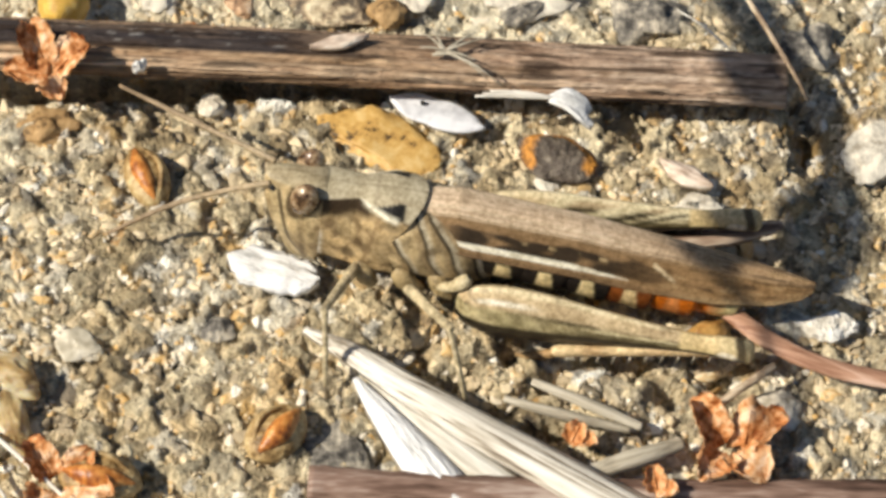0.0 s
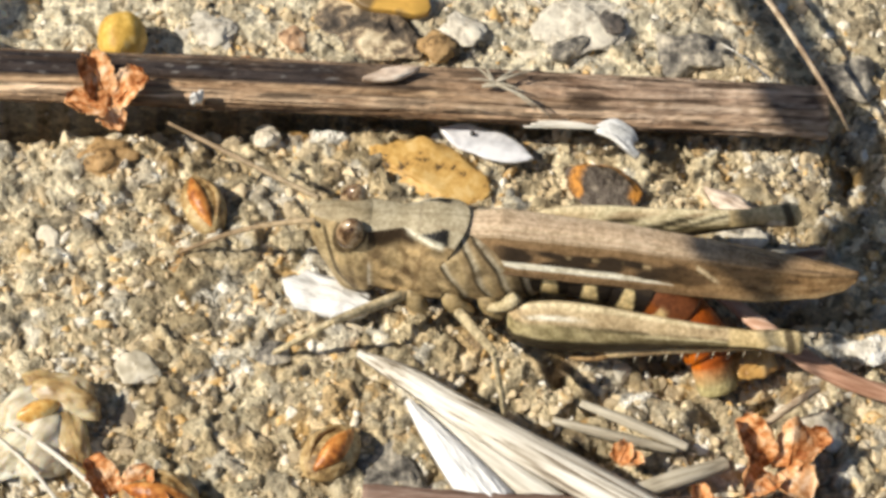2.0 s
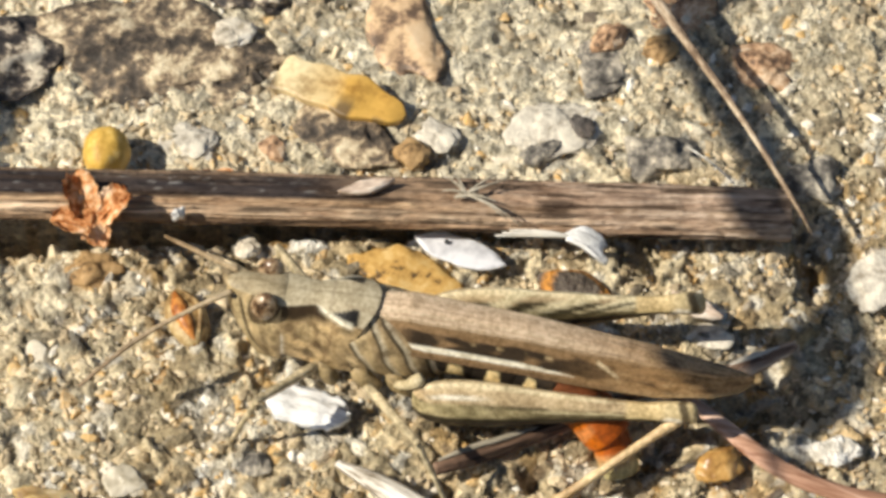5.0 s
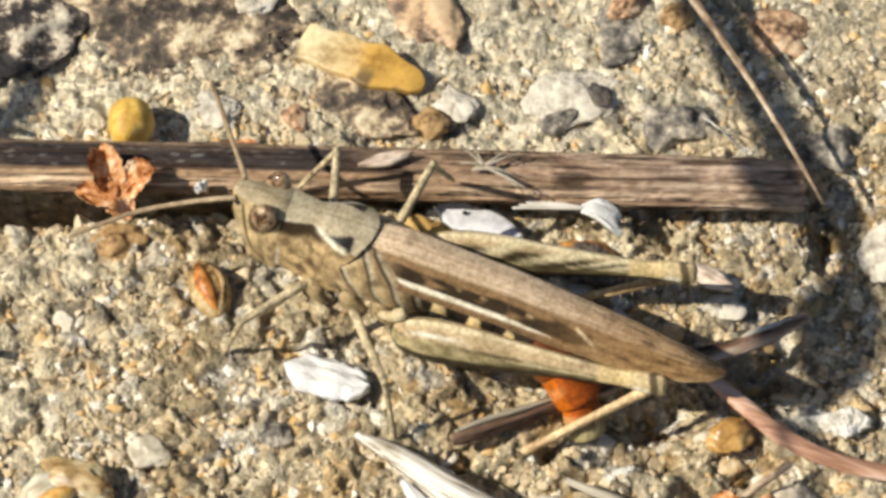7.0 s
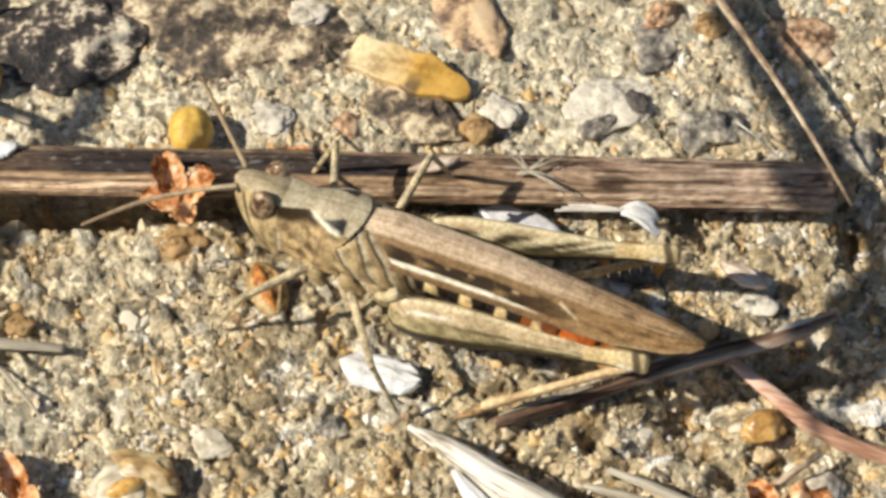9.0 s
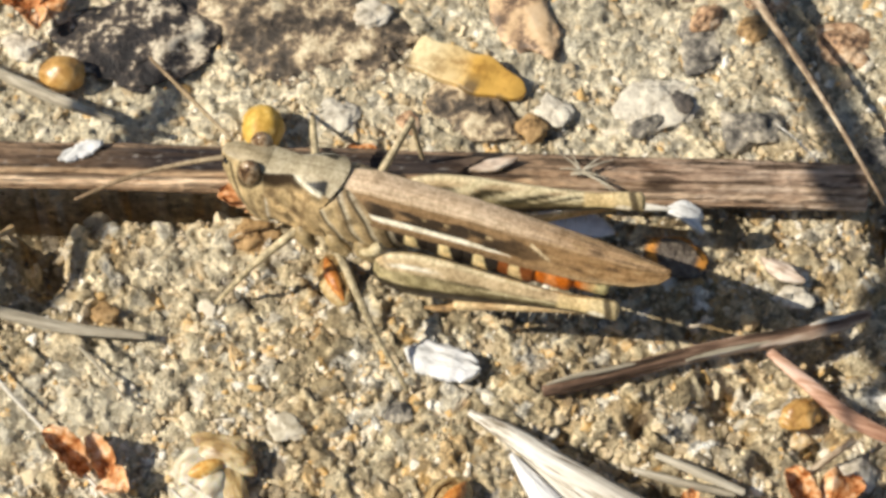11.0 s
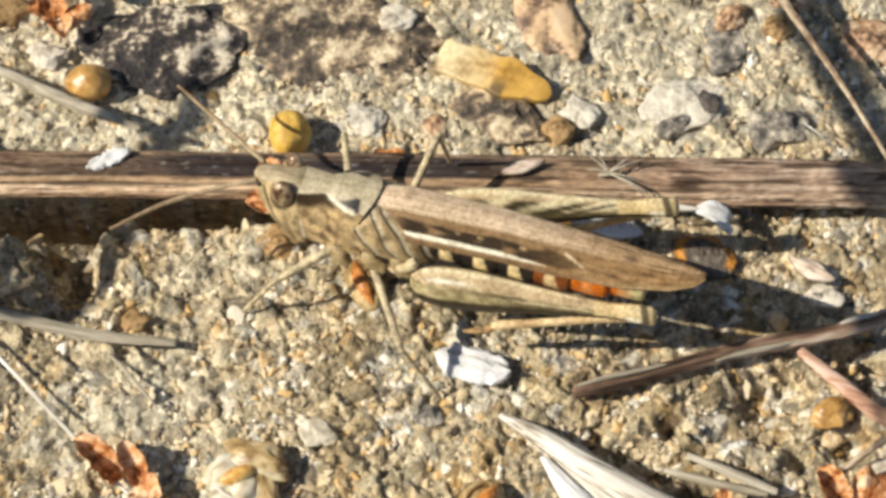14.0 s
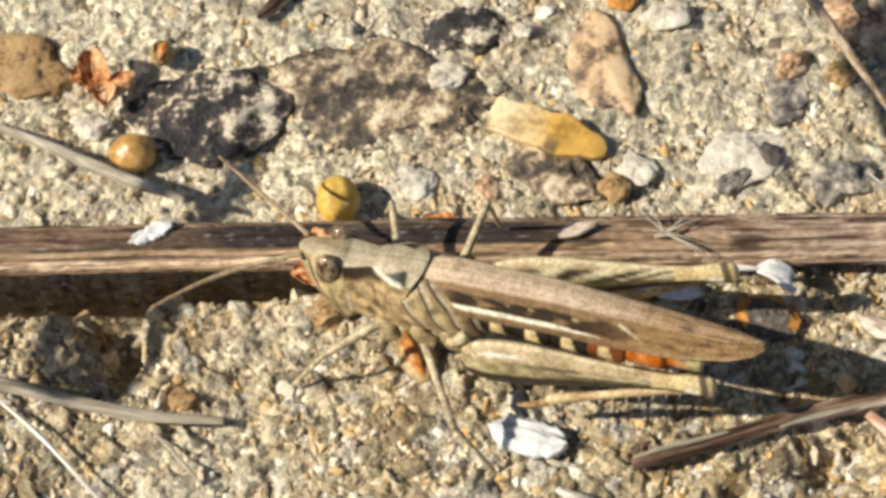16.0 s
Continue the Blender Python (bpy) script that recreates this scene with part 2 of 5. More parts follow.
def part(name, bm, mat, parent=None, label="", smooth=True):
    """One mesh object, from centimetres, under a thing or a part."""
    if isinstance(bm, tuple):
        me = bpy.data.meshes.new(name)
        me.from_pydata([tuple(c * CM for c in v) for v in bm[0]], [], bm[1])
    else:
        bmesh.ops.scale(bm, vec=(CM, CM, CM), verts=bm.verts)
        me = bpy.data.meshes.new(name)
        bm.to_mesh(me)
        bm.free()
    me.materials.append(mat)
    me.polygons.foreach_set("use_smooth", [smooth] * len(me.polygons))
    me.update()
    ob = new(name, me)
    ob.parent = parent
    if label:
        ob["label"] = label
    return ob


def empty(name, label, category, group="", at=(0, 0, 0), rz=0):
    ob = new(name)
    ob.empty_display_size = 0.002
    ob.matrix_basis = pose(at[0] * CM, at[1] * CM, at[2] * CM, 0, 0, rz)
    return tagged(ob, label, category, group)


def lathe(rings, cap=True):
    """A skin over rings of points, closed round each ring."""
    verts = [p for r in rings for p in r]
    n, faces = len(rings[0]), []
    for i in range(len(rings) - 1):
        for j in range(n):
            k = (j + 1) % n
            faces.append((i * n + j, i * n + k, (i + 1) * n + k, (i + 1) * n + j))
    if cap:
        faces.append(tuple(range(n))[::-1])
        faces.append(tuple(range((len(rings) - 1) * n, len(rings) * n)))
    return verts, faces


def smooth_rows(rows, count):
    """Rows of numbers, read off at count even steps along a soft curve through them."""
    rows = np.array(rows, float)
    at = np.linspace(0, len(rows) - 1, count)
    i = np.clip(at.astype(int), 0, len(rows) - 2)
    u = (at - i)[:, None]
    p0, p1 = rows[np.maximum(i - 1, 0)], rows[i]
    p2, p3 = rows[i + 1], rows[np.minimum(i + 2, len(rows) - 1)]
    return 0.5 * (2 * p1 + (p2 - p0) * u + (2 * p0 - 5 * p1 + 4 * p2 - p3) * u**2 + (3 * p1 - p0 - 3 * p2 + p3) * u**3)


def tube(points, count=24, around=10, rough=0.0, flat=1.0, seed=0, ridges=0.0):
    """A stem through rows of x, y, z, radius. flat: its height to its width; ridges: depth of the grooves along it."""
    rows = smooth_rows(points, count)
    rings = []
    for i, (x, y, z, r) in enumerate(rows):
        d = Vector(rows[min(i + 1, count - 1)][:3] - rows[max(i - 1, 0)][:3]).normalized()
        side = d.cross(Vector((0, 0, 1)))
        side = side.normalized() if side.length > 1e-4 else Vector((1, 0, 0))
        up = side.cross(d)
        ring = []
        for j in range(around):
            g = 2 * math.pi * j / around
            k = 1 + ridges * noise.noise(Vector((j * 1.9, seed * 3.1, i * 0.04))) + rough * noise.noise(Vector((i * 0.7, math.cos(g) * 2 + seed, math.sin(g) * 2)))
            ring.append(tuple(Vector((x, y, z)) + (side * math.cos(g) + up * math.sin(g) * flat) * r * k))
        rings.append(ring)
    return lathe(rings)


def tinted(ob, paint):
    """Store the mesh's own colours: paint(x, y, z) in centimetres gives linear r, g, b."""
    me = ob.data
    at = me.color_attributes.new("tint", "FLOAT_COLOR", "POINT")
    at.data.foreach_set("color", [c for v in me.vertices for c in (*paint(*(v.co / CM)), 1.0)])
    return ob


def rock_mesh(sx, sy, sz, seed, rough=0.25, faceted=0.0, sub=3, cut=(0.55, 0.85)):
    bm = bmesh.new()
    bmesh.ops.create_icosphere(bm, subdivisions=sub, radius=1)
    rnd = random.Random(seed)
    cuts = [(Vector((rnd.uniform(-1, 1), rnd.uniform(-1, 1), rnd.uniform(-0.2, 1))).normalized(), rnd.uniform(*cut)) for _ in range(9)]
    for v in bm.verts:
        p = v.co.copy()
        if faceted:
            for way, d in cuts:
                over = p.dot(way) - d
                if over > 0:
                    p -= way * over * faceted
        q = p + Vector((seed * 1.7, seed * 0.9, 0))
        p *= 1 + rough * noise.noise(q * 1.3) + rough * 0.4 * noise.noise(q * 3.5) + rough * 0.15 * noise.noise(q * 9)
        v.co = Vector((p.x * sx, p.y * sy, p.z * sz))
    return bm


def stone(name, x, y, z, sx, sy, sz, mat, label, seed, rz=0, rough=0.25, faceted=0.7, sub=4, loose=False):
    """A stone set in the concrete, or a loose one."""
    if not loose:
        rough, z, sz = rough + 0.18, z - 0.25 * sz, sz * 0.6
    ob = part(name, rock_mesh(sx, sy, sz, seed, rough, faceted, sub), mat)
    ob.matrix_basis = pose(x * CM, y * CM, z * CM, 0, 0, rz)
    return tagged(ob, label, "stone", "stones set in the concrete")


# ---- ground ----
def ground_height(x, y):
    """The worn concrete: soft hollows and swells, plus pits added for shade, in centimetres."""
    near = math.exp(-((x / 6) ** 2 + (y / 5) ** 2))
    lip = -0.055 + 0.02 * noise.noise(Vector((x * 1.7, 3, 8))) - 0.0655 * min(max((x + 0.2) / 1.9, 0), 1)
    gap = min(max((y - lip) / 0.03, 0), 1) * min(max((0.155 - 0.033 * x - y) / 0.04, 0), 1)
    trench = gap * float(np.interp(x, [-5, -0.9, -0.3, 0.4, 1.7, 1.85], [0.80, 0.80, 0.45, 0.28, 0.32, 0.0]))
    # pits, many of them added only to darken spots where shadows fall
    for px, py, wide, long, deep in ((-2.30, -0.20, 0.15, 0.20, 0.38), (-2.42, -0.44, 0.16, 0.06, 0.16), (-2.60, -0.36, 0.12, 0.06, 0.10), (-2.02, -0.52, 0.05, 0.06, 0.12), (1.79, -0.26, 0.07, 0.16, 0.20),
                                    (0.50, -1.25, 0.06, 0.05, 0.14), (0.62, -1.38, 0.06, 0.05, 0.14), (0.96, -1.30, 0.07, 0.05, 0.14), (1.31, -1.37, 0.08, 0.07, 0.16), (1.55, -0.95, 0.10, 0.08, 0.12), (0.91, -1.12, 0.13, 0.10, 0.15), (1.06, -1.05, 0.12, 0.08, 0.10), (0.74, -1.27, 0.10, 0.06, 0.10), (1.38, -0.93, 0.13, 0.09, 0.24), (1.52, -0.78, 0.11, 0.08, 0.16), (1.68, -0.98, 0.10, 0.07, 0.14), (0.44, -0.93, 0.10, 0.04, 0.10),
                                    (0.12, -1.28, 0.10, 0.06, 0.12), (0.28, -1.37, 0.10, 0.06, 0.15), (0.45, -1.46, 0.10, 0.06, 0.15), (0.64, -1.58, 0.10, 0.06, 0.14), (1.08, -1.45, 0.07, 0.05, 0.12)):
        trench += deep * math.exp(-((x - px) / wide) ** 2 - ((y - py) / long) ** 2)
    return -trench + near * (0.05 * noise.noise(Vector((x * 0.55, y * 0.55, 2))) + 0.035 * noise.noise(Vector((x * 2.1, y * 2.1, 5)))) - 0.01


PALETTE = np.array([(0.88, 0.76, 0.52), (0.62, 0.48, 0.28), (0.42, 0.33, 0.19), (0.76, 0.63, 0.40), (0.66, 0.40, 0.13), (0.98, 0.95, 0.85), (0.10, 0.08, 0.06), (0.34, 0.31, 0.26)])
SHARES = [0.25, 0.21, 0.15, 0.16, 0.05, 0.10, 0.05, 0.03]
CREAM = np.array((1.0, 0.91, 0.69))


def cells(px, py, size, seed):
    """Packed angular grains: for each place its grain's number and middle, and how far the grain's edge is."""
    rnd = np.random.RandomState(seed)
    n = 160
    jx, jy = rnd.rand(n, n), rnd.rand(n, n)
    gx, gy = np.floor(px / size).astype(int), np.floor(py / size).astype(int)
    d1, d2 = np.full(px.shape, 9.0), np.full(px.shape, 9.0)
    who, cx, cy = np.zeros(px.shape, int), np.zeros(px.shape), np.zeros(px.shape)
    for ox in (-1, 0, 1):
        for oy in (-1, 0, 1):
            ix, iy = gx + ox, gy + oy
            sx, sy = (ix + jx[ix % n, iy % n]) * size, (iy + jy[ix % n, iy % n]) * size
            d = np.hypot(px - sx, py - sy)
            closer = d < d1
            d2 = np.where(closer, d1, np.minimum(d2, d))
            who = np.where(closer, (ix % n) * n + iy % n, who)
            cx, cy, d1 = np.where(closer, sx, cx), np.where(closer, sy, cy), np.where(closer, d, d1)
    return who, px - cx, py - cy, (d2 - d1) / size


def axis(lo, hi, step):
    inner = list(np.arange(lo, hi + step / 2, step))
    below, above, d = [], [], step
    while inner[-1] + sum(above) < 4000:
        d *= 1.6
        above.append(d)
    up = list(inner[-1] + np.cumsum(above))
    down = list(inner[0] - np.cumsum(above))
    return down[::-1] + inner + up


def film_at(x, y):
    """How much cement covers the grit: more beyond the stalk."""
    f = 0.74 * min(max((y - 0.05) / 0.35, 0), 1) + (0.55 * noise.noise(Vector((x * 0.9, y * 0.9, 17))) + 0.35 * noise.noise(Vector((x * 3.1, y * 3.1, 7)))) * (0.55 + 0.45 * min(max(y / 0.3, 0), 1))
    f += 0.30 * min(max((y - 0.3) / 0.3, 0), 1) * min(max((-0.9 - x) / 0.6, 0), 1) - 0.6 * math.exp(-((x + 2.2) / 0.35) ** 2 - ((y + 0.40) / 0.20) ** 2)
    f += 0.85 * math.exp(-((x + 2.05) / 0.50) ** 2 - ((y + 1.05) / 0.30) ** 2) + 0.6 * math.exp(-((x + 1.60) / 0.28) ** 2 - ((y + 0.30) / 0.20) ** 2)
    return min(max(f, 0.0), 0.9)


def build_ground():
    xs, ys = axis(-3.3, 2.7, 0.0125), axis(-2.3, 2.2, 0.0125)
    px, py = np.meshgrid(np.array(xs), np.array(ys))
    w, h = len(xs), len(ys)
    inside = (np.abs(px) < 4) & (np.abs(py) < 3)
    soft = np.zeros(px.shape)
    film = np.full(px.shape, 0.3)
    for j in range(h):
        for i in range(w):
            if inside[j, i]:
                x, y = px[j, i], py[j, i]
                soft[j, i] = ground_height(x, y)
                film[j, i] = film_at(x, y)
    tint = np.zeros((h, w, 3))
    z = soft.copy()
    fine = np.where(inside, 1, 0)
    qx = px + 0.012 * np.sin(py * 90) * fine + 0.02 * np.sin(py * 31 + px * 17) * fine
    qy = py + 0.012 * np.sin(px * 80) * fine + 0.02 * np.sin(px * 37 - py * 13) * fine
    for size, share, seed in ((0.14, 0.40, 5), (0.066, 0.60, 6)):
        who, dx, dy, edge = cells(qx, qy, size, seed)
        rnd = np.random.RandomState(seed + 50)
        lift, tx, ty = rnd.rand(25600) ** 1.5, rnd.uniform(-0.55, 0.55, 25600), rnd.uniform(-0.55, 0.55, 25600)
        colour = PALETTE[rnd.choice(len(PALETTE), 25600, p=SHARES)] * rnd.uniform(0.8, 1.15, (25600, 1))
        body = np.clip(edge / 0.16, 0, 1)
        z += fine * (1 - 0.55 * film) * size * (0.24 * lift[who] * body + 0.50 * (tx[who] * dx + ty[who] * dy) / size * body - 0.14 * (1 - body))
        # the sunken gaps' shade is put into the colour: grains darken at their rims
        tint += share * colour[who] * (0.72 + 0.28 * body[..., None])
    strong = film[..., None]
    tint = np.where(inside[..., None], tint, PALETTE[:4].mean(0) * 0.92)
    tint = tint * (1 - 0.85 * strong) + CREAM * 0.85 * strong
    lumps = np.array([[noise.noise(Vector((px[j, i] * 6, py[j, i] * 6, 4))) if inside[j, i] else 0.0 for i in range(w)] for j in range(h)])
    crumbs = np.array([[noise.noise(Vector((px[j, i] * 19, py[j, i] * 19, 9))) if film[j, i] > 0.2 and inside[j, i] else 0.0 for i in range(w)] for j in range(h)])
    z += fine * (0.008 * (np.random.RandomState(3).rand(h, w) - 0.5) + (0.012 + 0.022 * film) * lumps + 0.017 * film * crumbs)
    verts = np.stack([px, py, z - 0.02], -1).reshape(-1, 3) * CM
    at = np.arange(w * h).reshape(h, w)
    quads = np.stack([at[:-1, :-1], at[:-1, 1:], at[1:, 1:], at[1:, :-1]], -1).reshape(-1, 4)
    me = bpy.data.meshes.new("ground")
    me.vertices.add(len(verts))
    me.vertices.foreach_set("co", verts.ravel())
    me.loops.add(quads.size)
    me.loops.foreach_set("vertex_index", quads.ravel())
    me.polygons.add(len(quads))
    me.polygons.foreach_set("loop_start", np.arange(len(quads)) * 4)
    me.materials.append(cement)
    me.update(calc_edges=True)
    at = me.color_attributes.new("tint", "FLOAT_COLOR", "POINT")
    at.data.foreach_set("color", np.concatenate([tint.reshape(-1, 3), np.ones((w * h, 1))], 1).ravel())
    return tagged(new("ground", me), "worn sandy concrete with exposed grit", "ground", kind="structure")


def unit_lumps(sub, kinds, seed):
    out = []
    for k in range(kinds):
        bm = rock_mesh(1, 1, 1, seed + k * 3.7, 0.08, 1.0, sub, (0.22, 0.60))
        bm.verts.ensure_lookup_table()
        out.append((np.array([v.co[:] for v in bm.verts]), np.array([[v.index for v in f.verts] for f in bm.faces])))
        bm.free()
    return out


def gritty(x, y):
    """How open the surface is: loose grit towards the near side, smoother cement beyond the stalk."""
    return 1.0 - 0.8 * film_at(x, y)


def scatter(name, count, lo, hi, sub, seed, keep, label, mat):
    """Half-set grains past counting, joined into one mesh."""
    rnd = np.random.RandomState(seed)
    lumps = unit_lumps(sub, 10, seed)
    vs, fs, base = [], [], 0
    for _ in range(count):
        x, y = rnd.uniform(-3.2, 2.6), rnd.uniform(-2.2, 2.1)
        if rnd.rand() > keep(x, y):
            continue
        r = lo + (hi - lo) * rnd.rand() ** 2
        v, f = lumps[rnd.randint(10)]
        turn = np.array(Euler((rnd.uniform(-0.5, 0.5), rnd.uniform(-0.5, 0.5), rnd.uniform(0, 6.28))).to_matrix())
        v = (v * r * rnd.uniform(0.6, 1.5, 3) * (1, 1, 0.6)) @ turn.T
        vs.append(v + (x, y, ground_height(x, y) + r * rnd.uniform(-0.45, -0.05) - 0.01))
        fs.append(f + base)
        base += len(v)
    v, f = np.concatenate(vs) * CM, np.concatenate(fs)
    me = bpy.data.meshes.new(name)
    me.vertices.add(len(v))
    me.vertices.foreach_set("co", v.ravel())
    me.loops.add(f.size)
    me.loops.foreach_set("vertex_index", f.ravel())
    me.polygons.add(len(f))
    me.polygons.foreach_set("loop_start", np.arange(len(f)) * 3)
    me.materials.append(mat)
    me.update(calc_edges=True)
    tagged(new(name, me), label, "sand", kind="stuff")


ground = build_ground()
scatter("coarse_grit", 11000, 0.020, 0.058, 2, 11, gritty, "mixed tan, white and grey grit in the concrete", grains_mat)
scatter("sand_grains", 14000, 0.011, 0.026, 1, 12, lambda x, y: 0.35 + 0.65 * gritty(x, y), "fine tan and cream sand grains", grains_mat)




def loose_grit(count):
    """Larger grit grains, each a piece of the ground."""
    rnd = random.Random(77)
    shapes = []
    for k in range(9):
        me = bpy.data.meshes.new("grain")
        bm = rock_mesh(CM, CM, CM, 90 + k * 2.3, 0.10, 1.0, 2, (0.22, 0.60))
        bm.to_mesh(me)
        bm.free()
        me.materials.append(grit_mat)
        shapes.append(me)
    made = 0
    while made < count:
        x, y = rnd.uniform(-2.9, 2.1), rnd.uniform(-1.9, 1.7)
        if rnd.random() > 0.25 + 0.75 * gritty(x, y):
            continue
        made += 1
        r = rnd.uniform(0.045, 0.09)
        ob = new("grain", rnd.choice(shapes))
        ob.parent = ground
        ob.matrix_basis = at_cm(x, y, ground_height(x, y) - r * rnd.uniform(0.25, 0.6), rnd.uniform(-30, 30), rnd.uniform(-30, 30), rnd.uniform(0, 360)) @ Matrix.Diagonal((r * rnd.uniform(0.8, 1.4), r, r * 0.8, 1))


def at_cm(x, y, z, rx, ry, rz):
    return pose(x * CM, y * CM, z * CM, rx, ry, rz)


# ---- the stalk and litter ----
def stalk_tint(x, y, z):
    """Tan fibres in long bands; a blackened upper half and pale lower ridges along the weathered part."""
    n = noise.noise(Vector((x * 0.7, y * 16, z * 10)))
    m = noise.noise(Vector((x * 2.2, y * 42, z * 24 + 4)))
    g = noise.noise(Vector((x * 26, y * 60, 9)))
    w = noise.noise(Vector((x * 5, y * 10, 2)))
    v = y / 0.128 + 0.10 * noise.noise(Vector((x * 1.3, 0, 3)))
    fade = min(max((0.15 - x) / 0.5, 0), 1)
    right = min(max((x - 0.1) / 0.6, 0), 1)
    c = Vector((0.40, 0.27, 0.17)).lerp(Vector((0.55, 0.395, 0.285)), right)
    bands = ((0.88, 0.10, (0.42, 0.30, 0.22)), (-0.30, 0.05, (0.10, 0.065, 0.04)), (-0.46, 0.09, (0.60, 0.42, 0.26)),
             (-0.62, 0.03, (0.07, 0.042, 0.025)), (-0.78, 0.10, (0.74, 0.56, 0.39)), (-0.97, 0.05, (0.34, 0.22, 0.13)), (0.12, 0.03, (0.14, 0.09, 0.06)), (0.55, 0.03, (0.16, 0.11, 0.075)))
    for at, half, colour in bands:
        c = c.lerp(Vector(colour), (0.9 - 0.3 * right) * line(v - at, half * (1 - 0.3 * right), 0.06) * min(max(0.8 + 1.2 * w, 0), 1))
    c = c * (1 + 0.5 * n + 0.3 * m + 0.25 * g)
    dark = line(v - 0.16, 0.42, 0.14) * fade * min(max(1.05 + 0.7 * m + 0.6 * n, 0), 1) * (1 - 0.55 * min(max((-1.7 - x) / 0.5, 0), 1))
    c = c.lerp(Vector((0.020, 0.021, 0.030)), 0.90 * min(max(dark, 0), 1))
    c = c.lerp(Vector((0.50, 0.49, 0.47)), 0.4 * min(max((g + 0.4 * w - 0.40) * 6, 0), 1) * fade * line(v - 0.16, 0.45, 0.1))
    c = c.lerp(Vector((0.06, 0.038, 0.026)), (0.70 + 0.15 * right) * min(max((m + 0.5 * w - 0.16) * 6, 0), 1))
    c = c.lerp(Vector((0.80, 0.64, 0.50)), 0.6 * right * min(max((-m + 0.4 * g - 0.20) * 5, 0), 1))
    spot = min(max(1.4 - ((x - 1.08) / 0.17) ** 2 - ((v - 0.10) / 0.25) ** 2, 0), 1)
    c = c.lerp(Vector((0.09, 0.05, 0.04)), 0.85 * spot * min(max(0.6 + m + g, 0), 1))
    return tuple(max(k, 0.015) for k in c)


def line(d, half, soft=0.006):
    return min(max((half + soft - abs(d)) / soft, 0), 1)


STALK = [(-5.6, 0.0, 0.06, 0.118), (-4.0, 0.0, 0.19, 0.120), (-2.6, 0.005, 0.21, 0.120), (-1.6, 0.0, 0.205, 0.120), (-0.4, 0.0, 0.19, 0.122), (0.8, 0.0, 0.155, 0.124), (1.675, 0.0, 0.135, 0.122)]


def strip_along(points, angle, wide, proud, lo, hi, seed):
    """A fibre that lies on the stalk's skin between two shares of its length."""
    rows = smooth_rows(points, 240)[int(lo * 239): int(hi * 239) + 1]
    rings = []
    for i, (x, y, z, r) in enumerate(rows):
        u = i / (len(rows) - 1)
        g = radians(angle) + 0.10 * noise.noise(Vector((x * 0.8, seed, 0)))
        taper = min(1, 8 * u, 8 * (1 - u)) * (0.8 + 0.4 * noise.noise(Vector((x * 4, seed, 2)))) + 0.05
        ring = []
        for k in range(6):
            b = 2 * math.pi * k / 6
            gg = g + wide * taper * math.cos(b)
            rr = r * (1.0 + proud * taper * math.sin(b))
            ring.append((x, y + math.cos(gg) * rr, z + math.sin(gg) * rr * 0.58))
        rings.append(ring)
    return lathe(rings)


def build_stalk():
    thing = empty("dry_stalk", "weathered grey-brown dry plant stalk on the concrete", "plant stalk", "", (0, -0.005, 0), -3.75)
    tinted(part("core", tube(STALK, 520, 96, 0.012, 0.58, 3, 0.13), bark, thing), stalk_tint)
    rnd = random.Random(4)
    for k in range(26):
        lo = rnd.uniform(0.15, 0.85)
        angle = rnd.choice([rnd.uniform(185, 215), rnd.uniform(95, 185), rnd.uniform(30, 95)]) if k % 3 else rnd.uniform(100, 180)
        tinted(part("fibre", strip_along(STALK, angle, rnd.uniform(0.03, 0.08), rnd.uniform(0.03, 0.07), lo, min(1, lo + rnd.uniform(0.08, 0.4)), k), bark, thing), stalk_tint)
    for k in range(7):
        y = rnd.uniform(-0.09, 0.09)
        part("splinter", tube([(1.64, y, 0.12 + 0.05 * rnd.random(), 0.012), (1.68, y * 1.05, 0.12 + 0.05 * rnd.random(), 0.009), (1.695 + 0.015 * rnd.random(), y * 1.1, 0.12, 0.003)], 8, 6), straw_grey, thing)


build_stalk()


def scrap(name, label, category, x, y, z, lobes, mat, seed, part_name="lobe"):
    """A dead leaf or husk of cupped, crinkled lobes. lobes: way in degrees, length, half width, rise, cup, start x, start y."""
    thing = empty(name, label, category, "", (x, y, z))
    for k, (way, length, wide, rise, cup, sx, sy) in enumerate(lobes):
        d = Vector((math.cos(radians(way)), math.sin(radians(way)), 0))
        side = Vector((-d.y, d.x, 0))
        rings = []
        for i in range(17):
            u = i / 16
            w = wide * 1.35 * (0.10 + math.sin(math.pi * min(0.30 + 0.68 * u, 1)) ** 0.5) * (1 + 0.25 * noise.noise(Vector((u * 5, seed, k))))
            over, under = [], []
            for j in range(13):
                v = -1 + 2 * j / 12
                jag = 1 + 0.22 * noise.noise(Vector((u * 9, v * 2, seed + k)))
                fold = 0.10 * wide * math.cos(v * 7 + 2 * u + seed) + 0.26 * wide * noise.noise(Vector((u * 3, v * 2, seed + 3 * k))) + 0.06 * wide * noise.noise(Vector((u * 12, v * 9, seed)))
                h = rise * math.sin(u * 1.9) * length + cup * wide * v * v + fold
                p = Vector((sx, sy, 0.02)) + d * (length * u * (1 - 0.10 * v * v)) + side * (w * v * jag * (1 - 0.25 * abs(cup) * abs(v)))
                over.append((p.x, p.y, p.z + h + 0.004))
                under.append((p.x, p.y, p.z + h - 0.004))
            rings.append(over + under[::-1])
        part(part_name, lathe(rings), mat, thing)
        part("vein", tube([(sx + d.x * length * u, sy + d.y * length * u, 0.024 + rise * math.sin(u * 1.9) * length, 0.008 * (1 - 0.8 * u)) for u in (0, 0.3, 0.6, 0.9)], 10, 6), mat, thing)
    return thing


